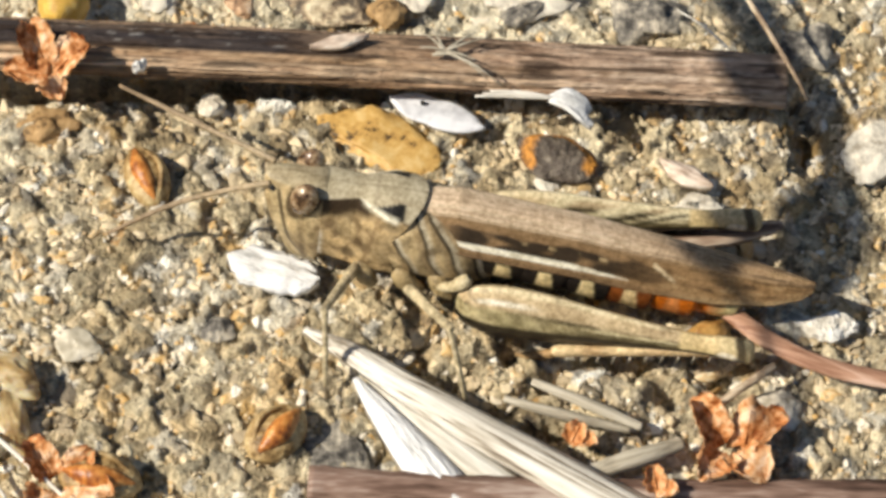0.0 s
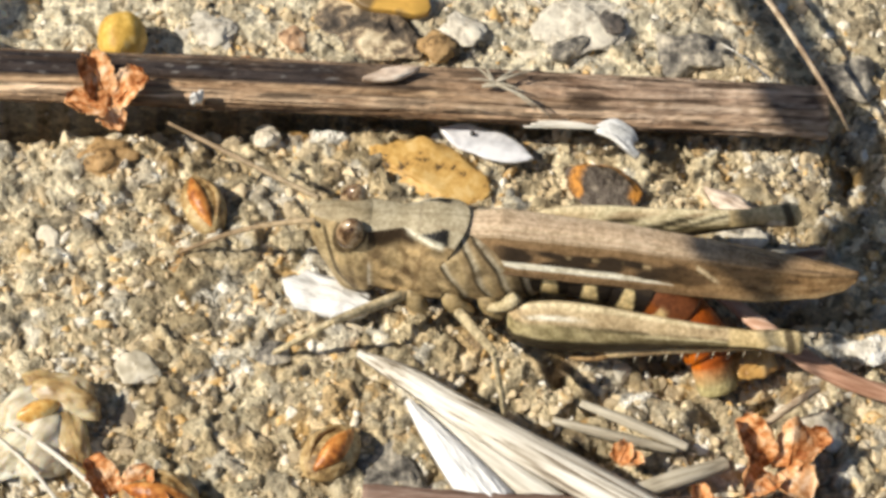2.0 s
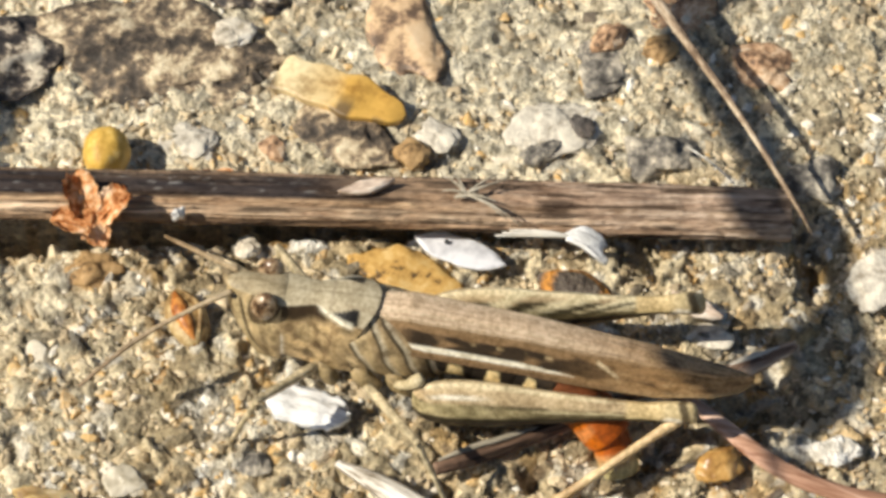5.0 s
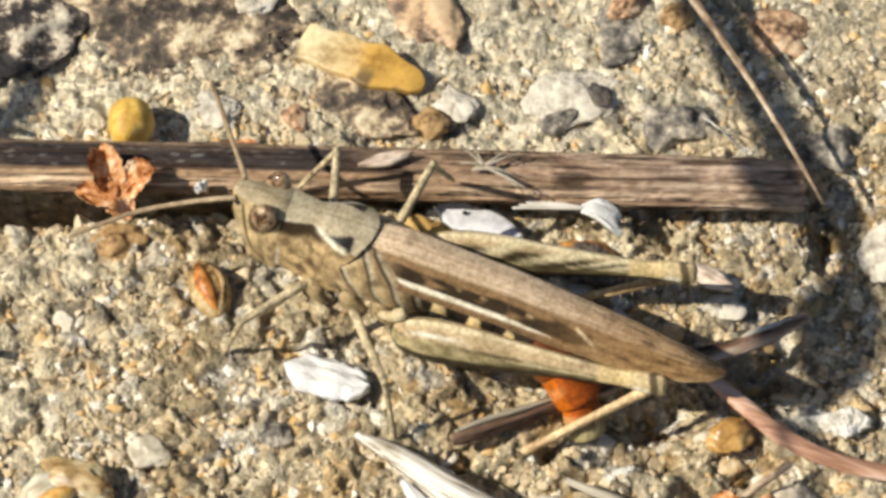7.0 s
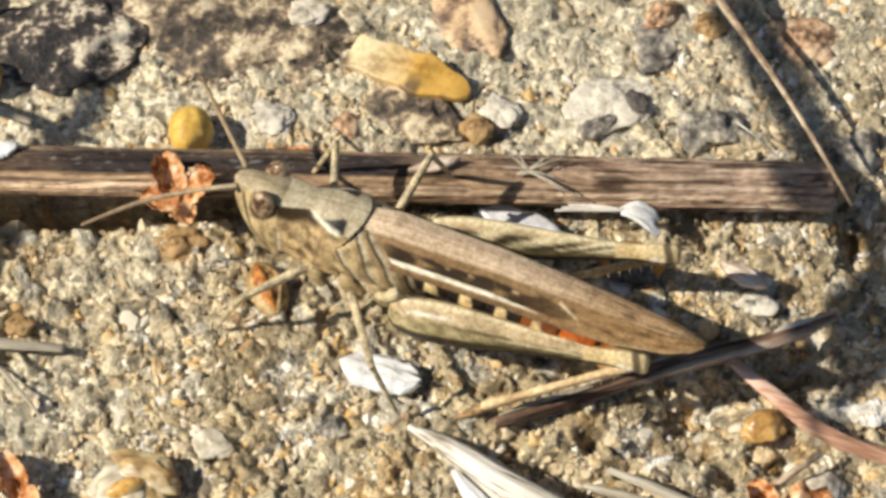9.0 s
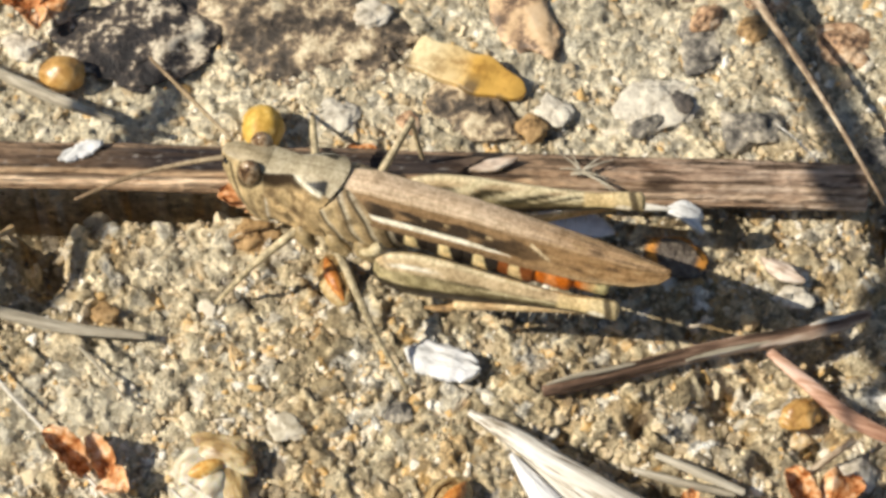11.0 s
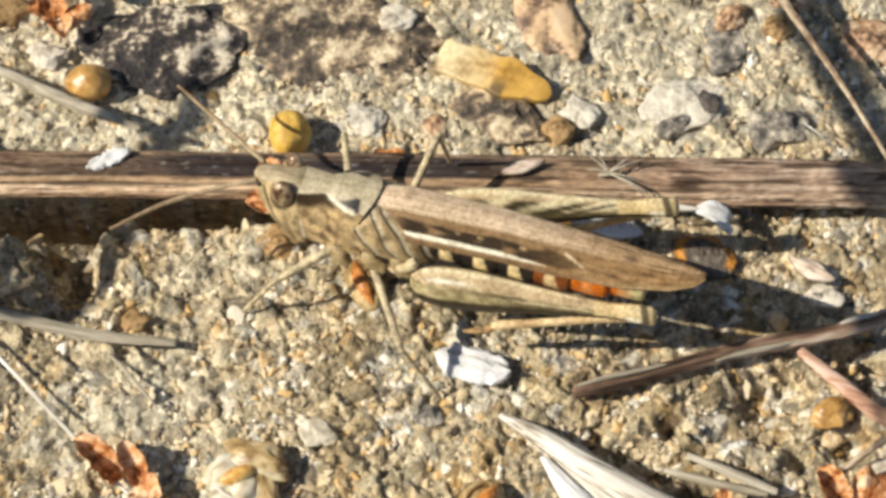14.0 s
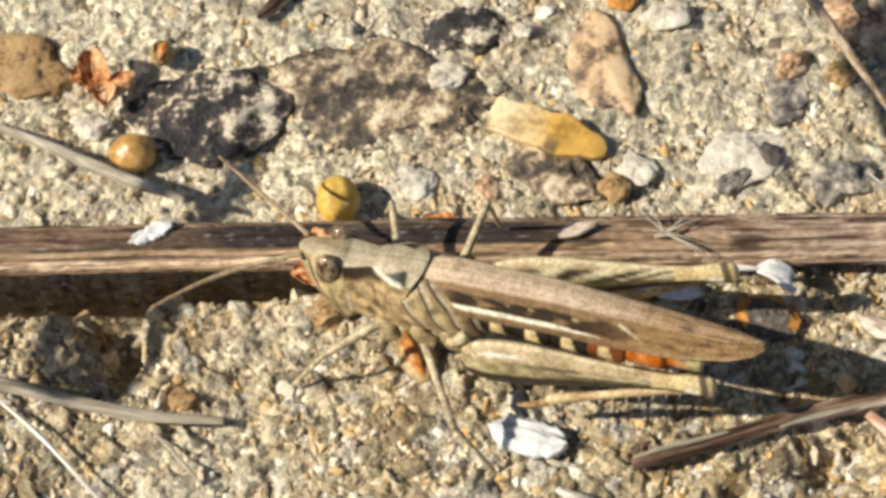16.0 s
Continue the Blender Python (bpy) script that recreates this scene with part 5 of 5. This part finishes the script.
def stations(points, count):
    """Joints at even steps along a curve."""
    rows = smooth_rows(points, 200)
    run = np.concatenate([[0], np.cumsum(np.linalg.norm(np.diff(rows, axis=0), axis=1))])
    at = np.minimum(np.arange(count + 1) * RING, run[-1] + 0.4)
    out = [np.array([np.interp(a, run, rows[:, k]) for k in range(3)]) for a in at]
    for k in range(1, count + 1):
        if at[k] > run[-1]:
            out[k] = out[k - 1] + RING * (rows[-1] - rows[-5]) / np.linalg.norm(rows[-1] - rows[-5])
    return out


def aim(a, b, up=(0, 0, 1)):
    """A pose at a whose x axis points to b, in centimetres."""
    a, b = Vector(a), Vector(b)
    x = (b - a).normalized()
    y = Vector(up).cross(x).normalized()
    z = x.cross(y)
    return Matrix.Translation(a * CM) @ Matrix((x, y, z)).transposed().to_4x4()


RINGS, RING = 6, 0.165
rings_of_abdomen = []
for k in range(RINGS):
    r = float(np.interp(k, [0, 1, 3, 4, 5], [0.125, 0.128, 0.118, 0.105, 0.080]))
    warm = min(max((k - 2.6) / 1.2, 0), 1)

    def paint_ring(x, y, z, k=k, warm=warm, r=r):
        flank = blend((0.02, 0.015, 0.012), (0.60, 0.15, 0.006), warm)
        belly = blend((0.62, 0.52, 0.28), (0.62, 0.30, 0.05), warm)
        back = blend((0.05, 0.035, 0.022), (0.40, 0.09, 0.006), warm)
        c = back if z > 0.55 * r else flank
        patch = line(x - 0.09 + 0.12 * z, 0.026 - 0.16 * min(z, 0.06), 0.006) * min(max((0.075 - z) / 0.015, 0), 1) * (1 - 0.85 * warm)
        c = blend(c, (0.88, 0.72, 0.40), patch)
        c = blend(c, belly, min(max((-0.78 * r - z) / 0.02, 0), 1))
        if k == RINGS - 1:
            c = blend(c, (0.50, 0.45, 0.24), (x - 0.05) / 0.09)
        return mottle(c, x + k, y, z, 0.4, 22)

    ob = part("abdomen_ring", loft([(-0.012, 0, r * 0.90, r * 0.90), (0.02, 0, r * 0.97, r * 0.97), (0.09, 0, r, r), (0.165, 0, r * 0.97, r * 0.97), (0.182, 0, r * 0.80, r * 0.80)], 32, 48, 2.0), chitin, hopper)
    rings_of_abdomen.append(tinted(ob, paint_ring))


# legs: each piece lies along its own x axis
def paint_femur(x, y, z, bold=False):
    n = noise.noise(Vector((x * 6, z * 16, 3)))
    m = noise.noise(Vector((x * 22, z * 40, 8)))
    half = float(np.interp(x, [0, 0.14, 0.32, 0.52, 0.72, 0.9], [0.110, 0.146, 0.136, 0.100, 0.068, 0.052]))
    v = z / half
    v = 1.9 * v - 1.0 if v > 0 else 0.2 * v - 1.0
    edge = 0.10 - 0.30 * x + 0.07 * n
    grain = noise.noise(Vector((x * 9, z * 120, 5)))
    low = blend((0.30, 0.26, 0.135), (0.50, 0.43, 0.25), 0.5 + 0.8 * n + 0.6 * grain)
    high = blend((0.74, 0.59, 0.38), (0.50, 0.38, 0.23), 0.35 + 0.9 * n + 0.7 * grain)
    c = blend(low, high, (v - edge) / 0.12 + 0.5)
    c = blend(c, (0.90, 0.79, 0.54), 0.8 * line(v - 0.92, 0.10, 0.10))
    c = tuple(k * (1 + 0.22 * m) for k in c)
    if x < 0.82:
        # faint fishbone marks, lengthwise lines, a white streak at the root
        wave = math.sin(x * 60 + abs(v + 0.35) * 11 + 3 * n)
        c = blend(c, (0.12, 0.09, 0.04), 0.40 * fade(wave, 0.2, 0.8) * line(v + 0.35, 0.40, 0.15))
        c = blend(c, (0.66, 0.57, 0.33), 0.45 * fade(-wave, 0.3, 0.9) * line(v + 0.35, 0.40, 0.15))
        c = blend(c, (0.05, 0.036, 0.016), 0.85 * line(v - edge - 0.02 * m, 0.030, 0.04) * fade(n + 0.5 * m, -0.45, -0.1))
        c = blend(c, (0.06, 0.042, 0.018), 0.75 * line(v + 0.62 - 0.35 * (x - 0.5) + 0.06 * m, 0.05 + 0.12 * fade(x, 0.35, 0.6), 0.10) * fade(x, 0.30, 0.45))
        c = blend(c, (0.78, 0.69, 0.45), 0.7 * line(v - edge + 0.14, 0.045, 0.05) * fade(x, 0.25, 0.4))
        c = blend(c, (1.0, 0.98, 0.88), 0.95 * line(v - 0.40 + 0.25 * x, 0.08, 0.06) * fade(x, 0.02, 0.06) * fade(0.30 - x, 0, 0.12))
        c = blend(c, (0.16, 0.11, 0.055), 0.5 * fade(m + 0.6 * n, 0.25, 0.5) * fade(v, edge, edge + 0.2))
        if bold:
            for at, wide in ((0.12, 0.06), (0.36, 0.08), (0.60, 0.07), (0.76, 0.04)):
                d = x - at - 0.22 * (v - 0.2) + 0.05 * n
                c = blend(c, (0.035, 0.03, 0.015), 0.95 * line(d, wide * 0.65, 0.03) * fade(v, -0.8, -0.4) * fade(0.62 - v, 0, 0.2))
                c = blend(c, (0.94, 0.86, 0.60), 0.85 * line(d - wide * 1.6, wide * 0.6, 0.03) * fade(v, -0.3, 0.1))
    elif x < 0.97:
        c = blend(c, (0.76, 0.60, 0.32), 0.75)
    c = blend(c, (0.03, 0.020, 0.012), 0.95 * line(v + 1.0, 0.20, 0.06) * (1 if x < 0.95 else 0))
    if x > 0.95:
        c = blend(c, (0.72, 0.60, 0.36), fade(x, 0.95, 0.98))
        c = blend(c, (0.88, 0.84, 0.74), 0.8 * line(z - 0.012 + 0.9 * (x - 1.0) ** 2 * 8, 0.007, 0.008) * fade(1.08 - x, 0, 0.03))
        c = blend(c, (0.045, 0.028, 0.016), 0.95 * fade(0.002 - z - 0.6 * (x - 0.97), -0.01, 0.012))
        c = blend(c, (0.05, 0.034, 0.018), 0.9 * line(x - 1.055 + 6 * (z - 0.01) ** 2, 0.012, 0.012))
    return c


def leg_piece(name, rows, paint, label="", power=2.3):
    """rows of x, rise, half width, half height."""
    return tinted(part(name, loft(rows, 90, 48, power), chitin, hopper, label), paint)


HIND = [(-0.03, 0.0, 0.03, 0.06), (0.02, 0.0, 0.066, 0.112), (0.14, 0.0, 0.084, 0.146), (0.32, 0.0, 0.078, 0.136), (0.52, 0.0, 0.062, 0.100), (0.72, 0.0, 0.048, 0.068), (0.88, 0.0, 0.040, 0.050), (0.97, 0.004, 0.044, 0.056), (1.05, 0.004, 0.046, 0.062), (1.085, 0.0, 0.042, 0.058), (1.10, -0.004, 0.022, 0.034)]
SHIN = [(-0.01, 0, 0.03, 0.034), (0.05, 0, 0.024, 0.028), (0.2, 0, 0.018, 0.022), (0.5, 0, 0.018, 0.021), (0.68, 0, 0.022, 0.025), (0.72, 0, 0.012, 0.015)]


def paint_shin(x, y, z):
    return mottle(blend((0.82, 0.64, 0.38), (0.48, 0.33, 0.18), 0.35 + noise.noise(Vector((x * 8, 1, 2)))), x, y, z, 0.25, 30)


def hind_leg(side):
    femur = leg_piece("hind_femur", HIND, lambda x, y, z: paint_femur(x, y, z, side > 0), "olive and cream hind thigh", 1.45)
    tibia = leg_piece("hind_tibia", SHIN, paint_shin, "tan spiny hind shin")
    for k in range(9):
        for w in (-1, 1):
            part("spine", lathe([[(0.12 + 0.06 * k + 0.004 * math.cos(g), w * 0.012 + 0.004 * math.sin(g), 0.013) for g in (0, 2.1, 4.2)],
                                 [(0.135 + 0.06 * k + 0.001 * math.cos(g), w * 0.026 + 0.001 * math.sin(g), 0.048) for g in (0, 2.1, 4.2)]]), straw_grey, tibia)
    part("foot", tube([(0.69, 0, 0, 0.02), (0.76, 0, 0.03, 0.018), (0.82, 0, 0.03, 0.013), (0.86, 0, 0.025, 0.006)], 14, 8), ochre_stone, tibia)
    return femur, tibia


def slim_leg(name, upper, lower):
    def paint(x, y, z):
        return mottle((0.58, 0.50, 0.34), x, y, z, 0.45, 20)

    thigh = leg_piece(name + "_femur", [(-0.02, 0, 0.017, 0.019), (0.05, 0, 0.020, 0.024), (upper * 0.6, 0, 0.018, 0.020), (upper, 0, 0.015, 0.017), (upper + 0.014, 0, 0.008, 0.009)], paint)
    shin = leg_piece(name + "_tibia", [(-0.012, 0, 0.011, 0.012), (0.03, 0, 0.012, 0.013), (lower * 0.68, 0, 0.010, 0.011), (lower * 0.72, 0, 0.012, 0.012), (lower * 0.95, 0, 0.009, 0.008), (lower, 0, 0.004, 0.004)], paint)
    return thigh, shin


hind_left, hind_right = hind_leg(-1), hind_leg(1)
FRONT, MIDDLE = (0.33, 0.33), (0.41, 0.35)
fore_left, fore_right = slim_leg("fore", *FRONT), slim_leg("fore", *FRONT)
mid_left, mid_right = slim_leg("mid", *MIDDLE), slim_leg("mid", *MIDDLE)


def feeler(bend):
    ob = part("antenna", tube([(0, 0, 0, 0.012), (0.2, 0.6 * bend, 0.0, 0.0105), (0.45, 0.9 * bend, 0, 0.011), (0.72, 0.35 * bend, 0, 0.007)], 40, 8), chitin, hopper)
    return tinted(ob, lambda x, y, z: mottle(blend((0.46, 0.37, 0.25), (0.30, 0.21, 0.13), x / 0.7), x, y, z, 0.3, 30))


feeler_right, feeler_left = feeler(0.0), feeler(-0.06)
# the small pale hip piece seen between thigh and wing
tinted(part("hip", tube([(-0.12, -0.165, 0.17, 0.016), (-0.065, -0.19, 0.22, 0.022), (-0.03, -0.195, 0.262, 0.030), (-0.01, -0.185, 0.285, 0.020)], 16, 12), chitin, hopper), lambda x, y, z: (0.62, 0.54, 0.36))


amber_chip()


# ---- movement ----
BODY = [
    (0, at_cm(0.350, -0.933, -0.031, -2.93, 2.60, -10.25)),
    (0.5, at_cm(0.352, -0.960, -0.010, -2.92, -0.10, -9.06)),
    (1, at_cm(0.363, -0.923, 0.003, -2.98, -1.83, -7.39)),
    (1.5, at_cm(0.359, -0.930, 0.003, -2.62, -1.99, -6.92)),
    (2, at_cm(0.354, -0.926, -0.002, -2.74, -1.36, -6.97)),
    (2.5, at_cm(0.344, -0.908, -0.001, -2.61, -0.58, -7.63)),
    (3, at_cm(0.346, -0.910, 0.001, -3.13, -0.29, -7.63)),
    (3.5, at_cm(0.327, -0.933, -0.012, -2.53, 0.05, -7.41)),
    (4, at_cm(0.317, -0.930, -0.011, -2.31, 1.24, -7.94)),
    (4.5, at_cm(0.284, -0.908, -0.011, -0.85, 2.03, -9.11)),
    (4.7, at_cm(0.176, -0.861, 0.024, -0.78, 0.90, -9.69)),
    (5.6, at_cm(0.060, -0.755, 0.085, -0.60, 3.20, -15.20)),
    (6.8, at_cm(-0.016, -0.666, 0.129, -0.31, 4.98, -20.09)),
    (7, at_cm(-0.020, -0.656, 0.140, -0.76, 4.90, -20.85)),
    (7.5, at_cm(-0.017, -0.665, 0.147, -2.03, 4.21, -21.15)),
    (8, at_cm(-0.041, -0.669, 0.150, -1.17, 4.08, -20.70)),
    (8.2, at_cm(-0.044, -0.681, 0.143, -1.92, 4.19, -20.86)),
    (9.2, at_cm(-0.300, -0.585, 0.225, -2.50, -1.20, -23.00)),
    (10.3, at_cm(-0.545, -0.491, 0.296, -2.97, -6.23, -25.14)),
    (10.5, at_cm(-0.562, -0.473, 0.297, -3.38, -5.46, -23.89)),
    (11, at_cm(-0.582, -0.473, 0.344, -5.46, -4.33, -19.61)),
    (11.5, at_cm(-0.577, -0.477, 0.348, -5.74, -4.52, -20.02)),
    (12, at_cm(-0.580, -0.483, 0.366, -6.31, -5.40, -18.58)),
    (12.5, at_cm(-0.565, -0.497, 0.362, -6.51, -4.84, -19.37)),
    (13, at_cm(-0.563, -0.496, 0.346, -5.75, -5.31, -18.92)),
    (13.5, at_cm(-0.551, -0.486, 0.313, -6.07, -5.76, -18.96)),
    (14, at_cm(-0.548, -0.508, 0.290, -6.05, -6.55, -18.80)),
    (14.5, at_cm(-0.543, -0.528, 0.301, -8.43, -7.18, -18.35)),
    (15, at_cm(-0.544, -0.535, 0.299, -9.36, -6.75, -18.02)),
    (15.5, at_cm(-0.548, -0.523, 0.292, -8.90, -6.61, -18.21)),
    (16, at_cm(-0.542, -0.511, 0.279, -6.62, -6.47, -19.06)),
]


def local(m, p):
    """A place in the world, in centimetres, seen from the body."""
    return (m.inverted() @ (Vector(p) * CM)) / CM


def between(rows, t):
    """The value of rows of (time, x, y, z) at a time."""
    ts = [r[0] for r in rows]
    return Vector([float(np.interp(t, ts, [r[k] for r in rows])) for k in (1, 2, 3)])


def step_leg(pieces, hip, lengths, feet, poles):
    """Key a two-part leg whose foot stands at given places in the world."""
    upper, lower = lengths
    rows_a, rows_b = [], []
    for t, m in BODY:
        foot, hip_v = local(m, between(feet, t)), Vector(hip)
        d = foot - hip_v
        reach = min(max(d.length, abs(upper - lower) + 0.02), upper + lower - 0.005)
        d.normalize()
        foot = hip_v + d * reach
        along = (upper**2 - lower**2 + reach**2) / (2 * reach)
        out = between(poles, t)
        out = (out - d * out.dot(d)).normalized()
        knee = hip_v + d * along + out * math.sqrt(max(upper**2 - along**2, 0))
        rows_a.append((t, aim(hip_v, knee)))
        rows_b.append((t, aim(knee, foot)))
    walk(pieces[0], rows_a)
    walk(pieces[1], rows_b)


def hind_step(pieces, hip, knees, feet):
    """Key a hind leg: where the knee points to in the body, and where the shin points to."""
    rows_a, rows_b = [], []
    for t, m in BODY:
        hip_v = Vector(hip)
        knee = hip_v + (between(knees, t) - hip_v).normalized() * 1.06
        rows_a.append((t, aim(hip_v, knee)))
        rows_b.append((t, aim(knee, between(feet, t), (0, 0, -1))))
    walk(pieces[0], rows_a)
    walk(pieces[1], rows_b)


def feel(ob, base, tips):
    walk(ob, [(t, aim(base, between(tips, t))) for t, _ in BODY])


def motions():
    walk(hopper, BODY)
    # feet in the world
    step_leg(fore_left, (-0.43, -0.13, 0.19), FRONT, [(0, -0.22, -1.41, 0.02), (0.05, -0.22, -1.41, 0.02), (0.45, -0.62, -1.16, 0.02), (4.5, -0.64, -1.15, 0.02), (5.6, -0.75, -0.95, 0.02), (6.8, -0.83, -0.76, 0.02), (8.2, -0.83, -0.76, 0.02), (9.2, -1.2, -0.62, 0.05), (10.3, -1.47, -0.55, 0.02), (16, -1.47, -0.55, 0.02)], [(0, -0.3, -0.6, 0.7), (16, -0.3, -0.6, 0.7)])
    step_leg(fore_right, (-0.43, 0.13, 0.19), FRONT, [(0, -0.45, -0.66, 0.02), (4.5, -0.45, -0.66, 0.02), (6.8, -0.50, -0.10, 0.24), (8.2, -0.50, -0.10, 0.24), (10.3, -0.98, 0.22, 0.22), (16, -0.98, 0.22, 0.22)], [(0, -0.7, 0.1, -0.5), (4.7, -0.7, 0.2, -0.3), (6.8, -0.3, 0.8, 0.3), (16, -0.3, 0.8, 0.5)])
    step_leg(mid_left, (-0.24, -0.16, 0.14), MIDDLE, [(0, 0.30, -1.50, 0.02), (0.5, 0.27, -1.50, 0.02), (4.5, 0.25, -1.48, 0.02), (6.8, -0.13, -1.19, 0.02), (8.2, -0.13, -1.19, 0.02), (9.2, -0.4, -1.1, 0.06), (10.3, -0.56, -1.06, 0.02), (16, -0.56, -1.06, 0.02)], [(0, 0.1, -0.3, 0.95), (4.7, 0.1, -0.3, 0.95), (6.8, 0.5, -0.7, 0.4), (8.2, 0.5, -0.7, 0.4), (10.3, 0.1, -0.8, 0.45), (16, 0.1, -0.8, 0.45)])
    step_leg(mid_right, (-0.20, 0.16, 0.14), MIDDLE, [(0, 0.52, -0.76, 0.02), (4.5, 0.50, -0.74, 0.02), (6.8, 0.17, -0.10, 0.26), (8.2, 0.17, -0.10, 0.26), (10.3, -0.45, 0.05, 0.29), (16, -0.45, 0.05, 0.29)], [(0, 0.2, 0.3, -0.9), (4.7, 0.3, 0.5, -0.5), (6.8, 0.3, 0.8, 0.35), (16, 0.3, 0.8, 0.45)])
    hind_step(hind_left, (-0.01, -0.21, 0.145), [(0, 1.06, -0.27, 0.20), (4.0, 1.046, -0.25, 0.20), (4.7, 1.04, -0.16, 0.22), (6.8, 1.0, -0.12, 0.23), (8.2, 1.0, -0.12, 0.23), (10.3, 1.05, -0.10, 0.06), (16, 1.05, -0.10, 0.06)],
              [(0, 0.29, -0.30, 0.045), (0.5, 0.29, -0.265, 0.05), (4.0, 0.29, -0.255, 0.055), (4.7, 0.62, -0.42, -0.05), (6.8, 0.62, -0.40, -0.12), (8.2, 0.62, -0.40, -0.12), (10.3, 0.29, -0.235, 0.0), (12.6, 0.29, -0.235, 0.0), (13.2, 0.29, -0.265, -0.03), (16, 0.29, -0.265, -0.03)])
    hind_step(hind_right, (-0.01, 0.19, 0.19), [(0, 1.06, 0.30, 0.27), (4.0, 1.05, 0.31, 0.28), (6.8, 1.01, 0.39, 0.30), (8.2, 1.01, 0.39, 0.30), (10.3, 1.0, 0.42, 0.19), (16, 1.0, 0.42, 0.19)],
              [(0, 0.4, 0.30, 0.10), (4.0, 0.4, 0.30, 0.10), (6.8, 0.62, 0.36, -0.12), (8.2, 0.62, 0.36, -0.12), (10.3, 0.50, 0.44, -0.16), (16, 0.50, 0.44, -0.16)])
    feel(feeler_right, (-0.785, 0.045, 0.515), [(0, -1.426, 0.359, 0.427), (2.5, -1.404, 0.412, 0.496), (4.5, -1.161, 0.438, 0.08), (4.7, -1.161, 0.438, 0.08), (6.8, -1.135, 0.611, 0.245), (8.2, -1.135, 0.611, 0.245), (10.3, -1.361, 0.467, 0.427), (12, -1.361, 0.467, 0.427), (16, -1.382, 0.442, 0.452)])
    feel(feeler_left, (-0.790, -0.045, 0.495), [(0, -1.374, -0.113, 0.10), (2.5, -1.30, 0.10, 0.10), (4.5, -1.33, -0.407, 0.185), (4.7, -1.33, -0.407, 0.185), (6.8, -1.397, -0.319, 0.221), (8.2, -1.397, -0.319, 0.221), (10.3, -1.412, -0.38, 0.355), (12, -1.412, -0.38, 0.355), (16, -1.40, -0.42, 0.40)])
    curves = [stations(c, RINGS) for c in (STRAIGHT, BENT, DIPPED)]
    for k, ob in enumerate(rings_of_abdomen):
        rows = []
        for t, u in ((0, 0), (0.2, 0), (1.0, 1), (4.4, 1), (5.2, 2), (8.2, 2), (9.4, 0), (16, 0)):
            rows.append((t, aim(curves[u][k], curves[u][k + 1])))
        walk(ob, rows)
    def lying(x0, y0, x1, y1, z):
        return at_cm((x0 + x1) / 2, (y0 + y1) / 2, z, 0, 0, math.degrees(math.atan2(y1 - y0, x1 - x0)))
    walk(loose_twig, [(0, lying(0.02, -0.90, 1.56, -0.78, 0.055)), (4.1, lying(0.02, -0.90, 1.56, -0.78, 0.055)), (4.7, lying(0.10, -1.23, 1.62, -0.74, 0.06)), (8.3, lying(0.10, -1.23, 1.62, -0.74, 0.06)), (10.2, lying(0.06, -1.09, 1.62, -0.77, 0.06)), (16, lying(0.06, -1.09, 1.62, -0.77, 0.06))])


loose_grit(280)
motions()
